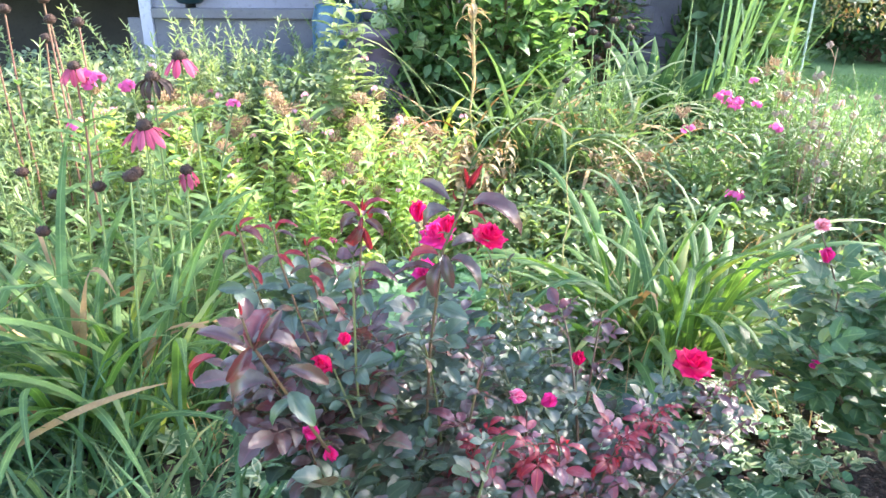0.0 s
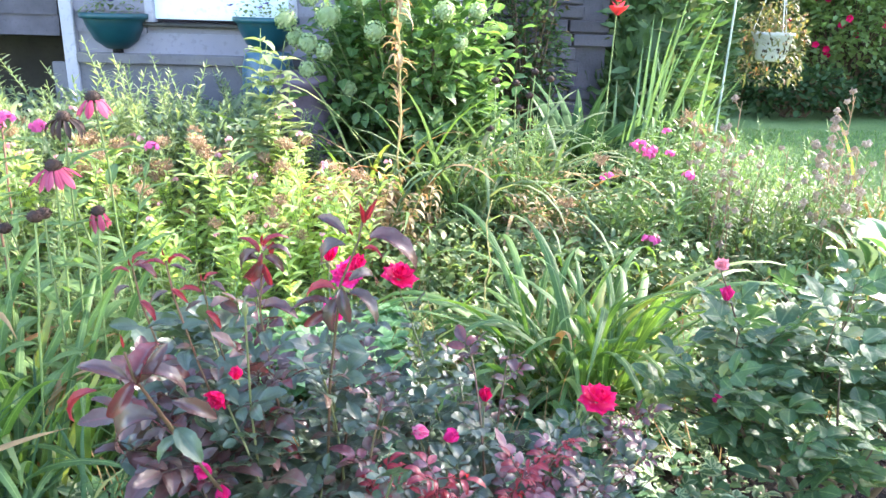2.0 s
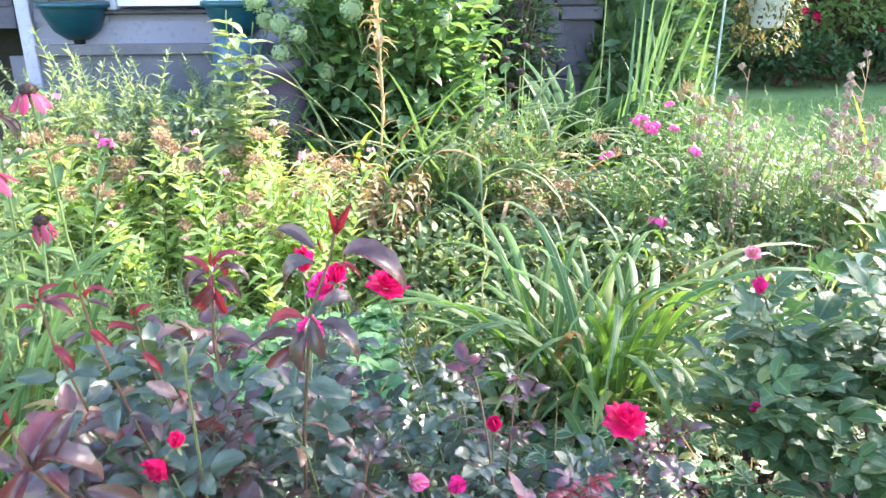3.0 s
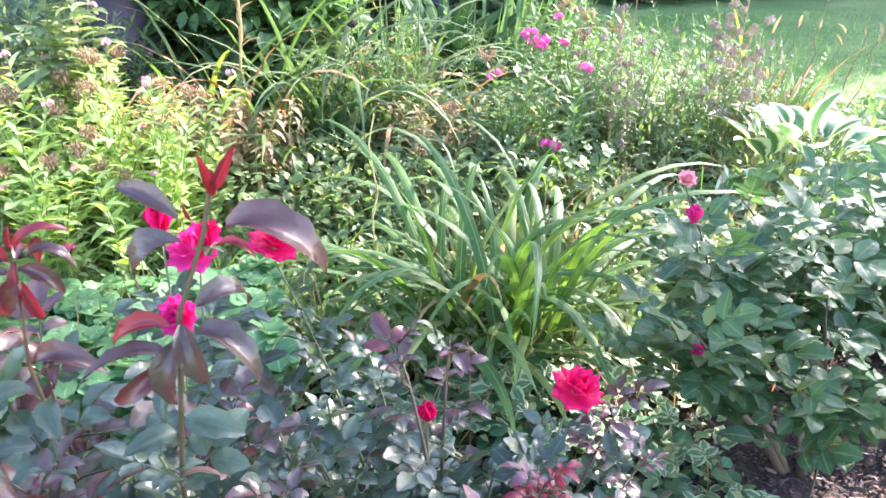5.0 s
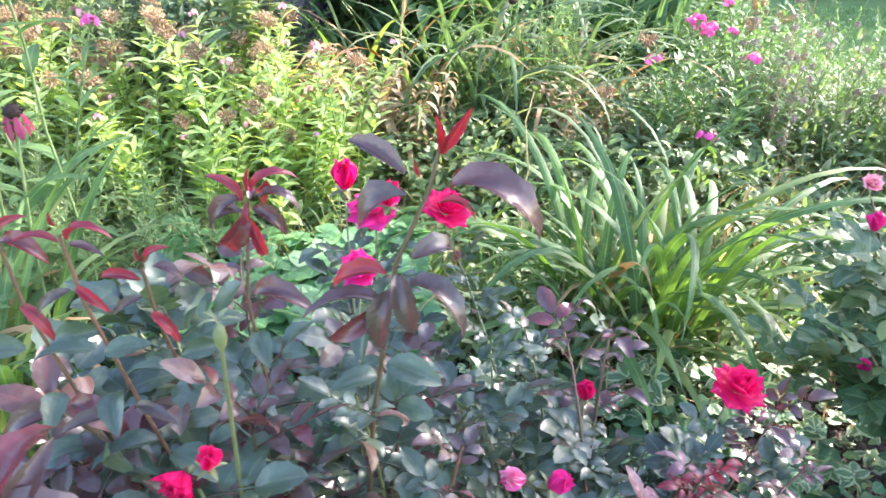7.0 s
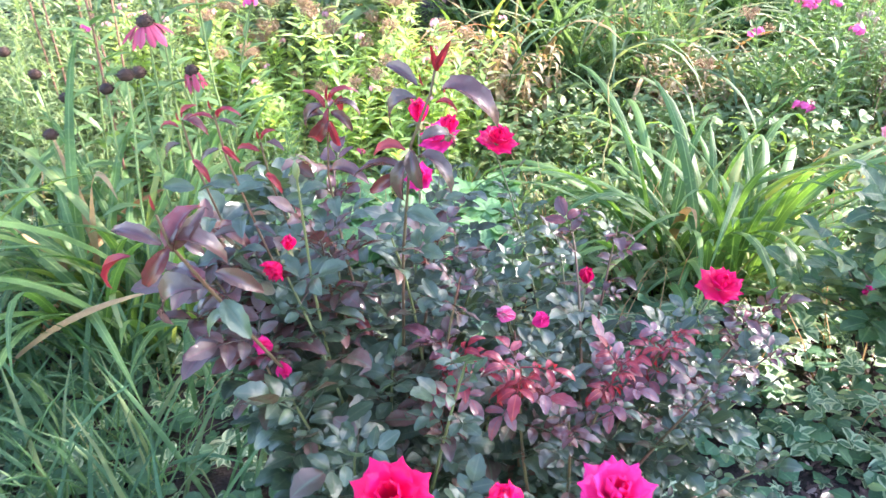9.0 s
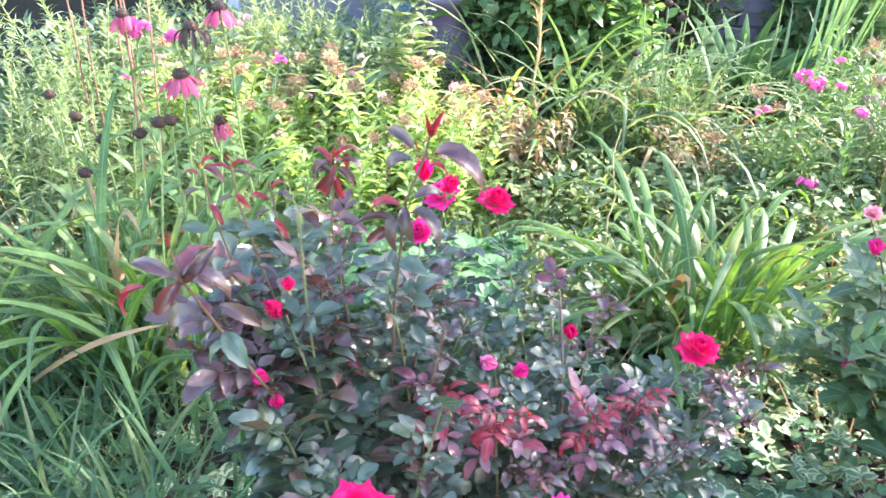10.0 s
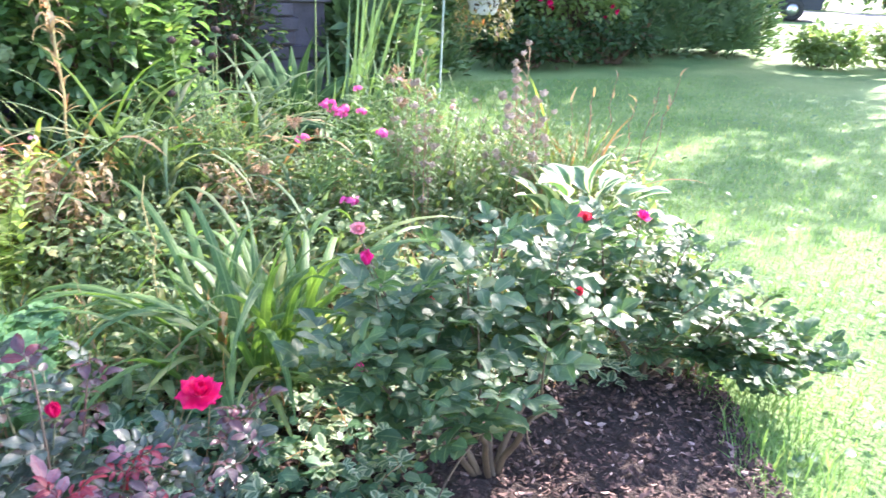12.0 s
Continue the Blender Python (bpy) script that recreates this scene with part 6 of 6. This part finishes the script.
for z in (1.20, 1.27, 1.33):
    q = Geo()
    for k in range(6):
        q.put(leaf_shape("petal", 0.085, 0.065, 4, 0.1, 0.6, 0.5), basis((0.03, -0.01, z), heading(k * 1.05, 0.5) + Vector((0, -0.7, 0))))
    part("flower", q, M_CORAL, top)


# ---- low growth of the bed ----
def lobed(size, n, seed, kind="ovate", wide=0.6):
    """Three or five leaflets from one point, as a single form."""
    r = random.Random(seed)
    q = Geo()
    for k in range(n):
        a = (k - (n - 1) / 2) * (1.15 if n == 3 else 0.85)
        L = size * r.uniform(0.85, 1.1)
        q.put(leaf_shape(kind, L, L * wide, 4, r.uniform(0.05, 0.3), r.uniform(0.2, 0.8), 0.1, 0.1), basis((0, 0, 0), (math.sin(a), math.cos(a), r.uniform(-0.15, 0.2)), (r.uniform(-0.2, 0.2), r.uniform(-0.2, 0.2), 1)))
    return np.concatenate(q.v), np.concatenate(q.f), np.concatenate(q.a), np.concatenate(q.l)


def in_bed(x, y):
    return x < bed_edge(y) - 0.03


def mulch_bare(x, y):
    """The bare patch round the green roses."""
    return math.hypot((x - 1.62) / 0.62, (y - 1.42) / 0.36) < 1 + 0.15 * noise.noise(Vector((x * 6, y * 6, 2)))


def cover(name, label, count, forms, size, mat, seed, area=(-2.6, 2.7, 0.25, 4.35), low=0.1, high=1.0, patch=None, el=(0.0, 0.6), tall=None):
    """Scattered low leaves on short stalks."""
    r = random.Random(seed)
    q = Geo()
    made = 0
    while made < count:
        x, y = r.uniform(area[0], area[1]), r.uniform(area[2], area[3])
        made += 1
        if not in_bed(x, y) or mulch_bare(x, y):
            continue
        if 0.52 < x < 1.15 and 0.7 < y < 1.4 and r.random() < 0.6:
            continue
        if mat is M_GOUT and x < 0.0 and y < 1.75 and r.random() < 0.75:
            continue
        if patch is not None and noise.noise(Vector((x * patch[0], y * patch[0], seed))) < patch[1]:
            continue
        h = max(0.02, (tall or canopy(x, y)) * r.uniform(low, high))
        az = r.uniform(0, 6.3)
        p = (x, y, 0.03 + h)
        q.put(r.choice(forms), basis(p, heading(az, r.uniform(*el)), (r.uniform(-0.4, 0.4), r.uniform(-0.5, 0.2), 1), r.uniform(*size)))
    return whole(name, q, mat, label, "ground cover", "stuff")


GOUT = [lobed(0.055, 3, i) for i in range(6)] + [lobed(0.05, 5, 10 + i) for i in range(3)]
ROUND = [leaf_shape("round", 0.05, 0.052, 4, 0.15, 0.3 + 0.1 * i, 0.1, 0.1) for i in range(5)]
LANCE = [leaf_shape("lance", 0.085, 0.02 + 0.003 * i, 4, 0.3, 0.4 + 0.2 * i, 0.3) for i in range(6)]
OVATE = [leaf_shape("ovate", 0.055, 0.03, 4, 0.25, 0.3 + 0.2 * i, 0.2, 0.1) for i in range(5)]
cover("foreground_ground_cover", "cream-edged and round leaves around the rose", 520, GOUT, (0.7, 1.2), M_GOUT, 7, (-1.9, 1.0, 0.3, 1.9), 0.2, 1.1, (2.3, -0.15))
cover("foreground_round_leaves", "round green leaves low beside the rose", 3600, ROUND, (0.5, 1.0), M_CLOVER, 8, (-1.9, 1.0, 0.3, 1.9), 0.1, 1.0, (2.0, -0.35))
cover("variegated_ground_cover", "variegated ground cover with cream-edged leaves", 14000, GOUT, (0.45, 0.95), M_GOUT, 1, patch=(1.1, -0.15))
cover("round_leaf_ground_cover", "round-leaved green weeds close to the soil", 6500, ROUND, (0.5, 1.1), M_CLOVER, 2, (-2.2, 2.2, 0.25, 2.6), 0.05, 0.6, (1.6, -0.1))
cover("weed_cover", "tangled green weeds with narrow leaves", 38000, LANCE, (0.4, 0.95), M_WEED, 3, (-2.6, 2.7, 1.9, 4.35), 0.15, 1.25, (0.9, -0.45), (-0.2, 1.2))
cover("broad_weed_cover", "broad-leaved weeds through the bed", 14000, OVATE, (0.25, 0.65), M_WEED, 4, (-2.6, 2.7, 1.3, 4.35), 0.1, 1.1, (1.3, -0.2))
cover("tall_weed_cover", "tangle of pale weeds filling the bed before the house", 9000, LANCE + OVATE, (0.4, 0.9), M_FEATHER, 11, (-2.2, -0.42, 2.95, 4.0), 0.3, 1.0, (2.2, -0.35), (-0.3, 1.1), 0.72)
cover("leafy_weed_cover", "tangled small leaves under the shaded daylilies", 3600, GOUT + LANCE, (0.35, 0.8), M_WEED, 12, (0.0, 1.3, 2.6, 3.6), 0.2, 1.0, (1.7, -0.3), (-0.3, 0.8), 0.34)
cover("bright_leaf_patch", "patch of bright green lobed leaves behind the rose", 620, [lobed(0.075, 5, 40 + i, "round", 0.9) for i in range(4)], (0.45, 0.85), M_LETTUCE, 5, (-0.5, 0.15, 1.85, 2.35), 0.3, 1.0, tall=0.24)


def grass(name, label, count, area, length, mat, seed, test, width=0.0045, el=(0.7, 1.5), bend=(0.4, 2.2), rows=4):
    r = random.Random(seed)
    q = Geo()
    forms = [strap(0.0, 1.0, r.uniform(*el), r.uniform(*bend), width / length, "sword", rows, r.uniform(-0.5, 0.5), 0.4) for _ in range(24)]
    for _ in range(count):
        x, y = r.uniform(area[0], area[1]), r.uniform(area[2], area[3])
        if not test(x, y, r):
            continue
        a, s = r.uniform(0, 6.3), length * r.uniform(0.45, 1.25)
        m = np.array([[math.cos(a) * s, -math.sin(a) * s, 0, x], [math.sin(a) * s, math.cos(a) * s, 0, y], [0, 0, s, 0.01], [0, 0, 0, 1]])
        q.put(r.choice(forms), m)
    return whole(name, q, mat, label, "grass", "stuff")


grass("bed_grass", "long grass blades through the bed", 24000, (-2.6, 2.6, 0.2, 4.3), 0.32, M_GRASS, 1, lambda x, y, r: in_bed(x, y) and not mulch_bare(x, y) and noise.noise(Vector((x * 1.2, y * 1.2, 5))) > (0.4 if y < 2.0 else -0.2) and r.random() < (0.55 + 0.12 * y))
grass("foreground_grass", "rank grass left of the rose bush", 1500, (-1.9, -0.25, 0.3, 2.0), 0.38, M_RANK, 2, lambda x, y, r: noise.noise(Vector((x * 2, y * 2, 9))) > -0.1, 0.011)
grass("straw", "dry straw-coloured grass stems", 3000, (-2.4, 2.3, 1.6, 4.2), 0.36, M_LILYDRY, 3, lambda x, y, r: in_bed(x, y) and not mulch_bare(x, y), 0.0035)
grass("lawn_grass", "short mown lawn grass", 110000, (2.0, 7.5, 0.3, 8.0), 0.036, M_LAWNB, 4, lambda x, y, r: not in_bed(x, y) and r.random() < 1.25 - 0.15 * x, 0.0045, rows=2)
grass("front_lawn_grass", "lawn grass at the front edge of the bed", 9000, (-2.6, 2.2, -0.4, 0.4), 0.07, M_LAWNB, 6, lambda x, y, r: y < 0.3 + 0.08 * math.sin(x * 4), 0.004, rows=2)
grass("lawn_edge_grass", "longer ragged grass along the bed's edge", 16000, (1.7, 3.3, 0.3, 4.4), 0.11, M_LAWNB, 5, lambda x, y, r: -0.12 < x - bed_edge(y) < 0.2, 0.004, rows=3)

r = random.Random(16)
q = Geo()
for _ in range(1500):
    x, y = r.uniform(1.9, 6.5), r.uniform(0.4, 6.5)
    if in_bed(x, y) or noise.noise(Vector((x * 1.8, y * 1.8, 4))) < -0.05:
        continue
    q.put(r.choice(ROUND), basis((x, y, r.uniform(0.015, 0.04)), heading(r.uniform(0, 6.3), r.uniform(0, 0.5)), (r.uniform(-0.4, 0.4), r.uniform(-0.4, 0.4), 1), r.uniform(0.35, 0.75)))
whole("lawn_clover", q, M_CLOVER, "patches of clover through the lawn", "clover", "stuff")
r = random.Random(15)
q = Geo()
for _ in range(15000):
    x, y = r.uniform(0.7, 2.45), r.uniform(0.85, 2.0)
    if not in_bed(x, y):
        continue
    L = 0.006 + 0.022 * r.random() ** 2
    hz = 0.050 + 0.022 * noise.noise(Vector((x * 16, y * 16, 3)))
    q.put(leaf_shape("strap", L, L * r.uniform(0.3, 0.7), 2, -0.6, r.uniform(-0.5, 0.5)), basis((x, y, hz + r.uniform(0, 0.012)), heading(r.uniform(0, 6.3), r.uniform(-0.5, 0.7)), (r.uniform(-0.9, 0.9), r.uniform(-0.9, 0.9), 1)))
whole("bark_chips", q, M_CHIP, "loose dark bark chips on the bare bed", "mulch", "stuff")


# ---- far side of the lawn ----
for k, (x, y, s, h) in enumerate(((10.0, 8.9, 0.35, 0.5), (11.2, 8.5, 0.6, 0.62), (12.4, 8.6, 0.7, 0.7))):
    shrub("shrub", "sunlit yellow-green shrub at the end of the lawn", "shrub", (x, y, 0.0), s, 0.6, h, 130, 8, 0.12, M_BRIGHTSH, 30 + k)
for k in range(4):
    shrub("hedge_bush", "dark clipped bush beyond the street", "hedge", (25.5 + 2.2 * k, 28.5 - 2.2 * k, 0.0), 1.9, 1.2, 2.4, 120, 8, 0.3, M_SHRUB, 50 + k)

M_ASPHALT = plain_mat("street_asphalt", (0.16, 0.155, 0.15), (0.21, 0.205, 0.20), 1.2, 30, 0.9, bump=0.4)
g = Geo()
g.box((-60, -4.5, -0.02), (60, 4.5, 0.012))
st = whole("street", g, M_ASPHALT, "pale sunlit street beyond the garden", "street", "structure", smooth=False)
st.matrix_world = pose(22.2, 22.2, 0, 0, 0, 135)

M_CARBODY = plain_mat("dark_blue_car_paint", (0.02, 0.03, 0.06), (0.03, 0.04, 0.08), 3, 60, 0.25, 0.3, bump=0.05)
M_TYRE = plain_mat("tyre_rubber", (0.02, 0.02, 0.02), (0.035, 0.035, 0.035), 20, 80, 0.85)
M_RIM = plain_mat("alloy_rim", (0.5, 0.5, 0.52), (0.6, 0.6, 0.6), 20, 80, 0.3, 0.9)
M_LAMP = plain_mat("red_tail_lamp", (0.45, 0.02, 0.015), (0.5, 0.03, 0.02), 20, 80, 0.25)
M_CARGLASS = plain_mat("tinted_car_glass", (0.02, 0.025, 0.03), (0.03, 0.035, 0.04), 5, 60, 0.08, bump=0.02)


def car(at, turn):
    top = thing("car", at, "dark blue parked car with alloy wheels", "car")
    top.rotation_euler.z = radians(turn)
    prof = [(-2.1, 0.35), (-2.15, 0.75), (-1.95, 0.95), (-1.55, 1.0), (-1.0, 1.42), (0.2, 1.48), (0.95, 1.05), (1.9, 0.9), (2.15, 0.65), (2.1, 0.32)]
    q = Geo()
    n = len(prof)
    v = [(x, s * (0.86 if z < 1.05 else 0.68), z) for s in (-1, 1) for x, z in prof]
    q.raw(v, [(i, i + 1, n + i + 1, n + i) for i in range(n - 1)])
    for s in (0, n):
        q.raw([v[s + i] for i in range(n)], [(0, 1, 8, 9), (1, 2, 7, 8), (2, 3, 6, 7), (3, 4, 5, 6)])
    part("body", q, M_CARBODY, top, smooth=False)
    for s in (-1, 1):
        q = Geo()
        q.raw([(-1.35, s * 0.845, 1.04), (0.75, s * 0.845, 1.06), (0.1, s * 0.72, 1.40), (-0.95, s * 0.72, 1.36)], [(0, 1, 2, 3)])
        part("side_window", q, M_CARGLASS, top, smooth=False)
        q = Geo()
        q.box((-2.17, s * 0.6 - 0.18, 0.68), (-2.08, s * 0.6 + 0.18, 0.86), bevel=0.02)
        part("tail_lamp", q, M_LAMP, top, smooth=False)
        for x in (-1.3, 1.35):
            w = Geo()
            w.lathe([(0.20, -0.10), (0.31, -0.10), (0.335, -0.05), (0.335, 0.05), (0.31, 0.10), (0.20, 0.10)], seg=24)
            tyre = part("wheel", w, M_TYRE, top, m=pose(x, s * 0.80, 0.335, 90))
            w = Geo()
            w.lathe([(0.0, 0.05), (0.06, 0.07), (0.07, 0.03), (0.19, 0.02), (0.21, 0.08), (0.21, -0.08), (0.0, -0.08)], seg=20)
            part("rim", w, M_RIM, tyre)


car((18.6, 20.3, 0.012), 135)
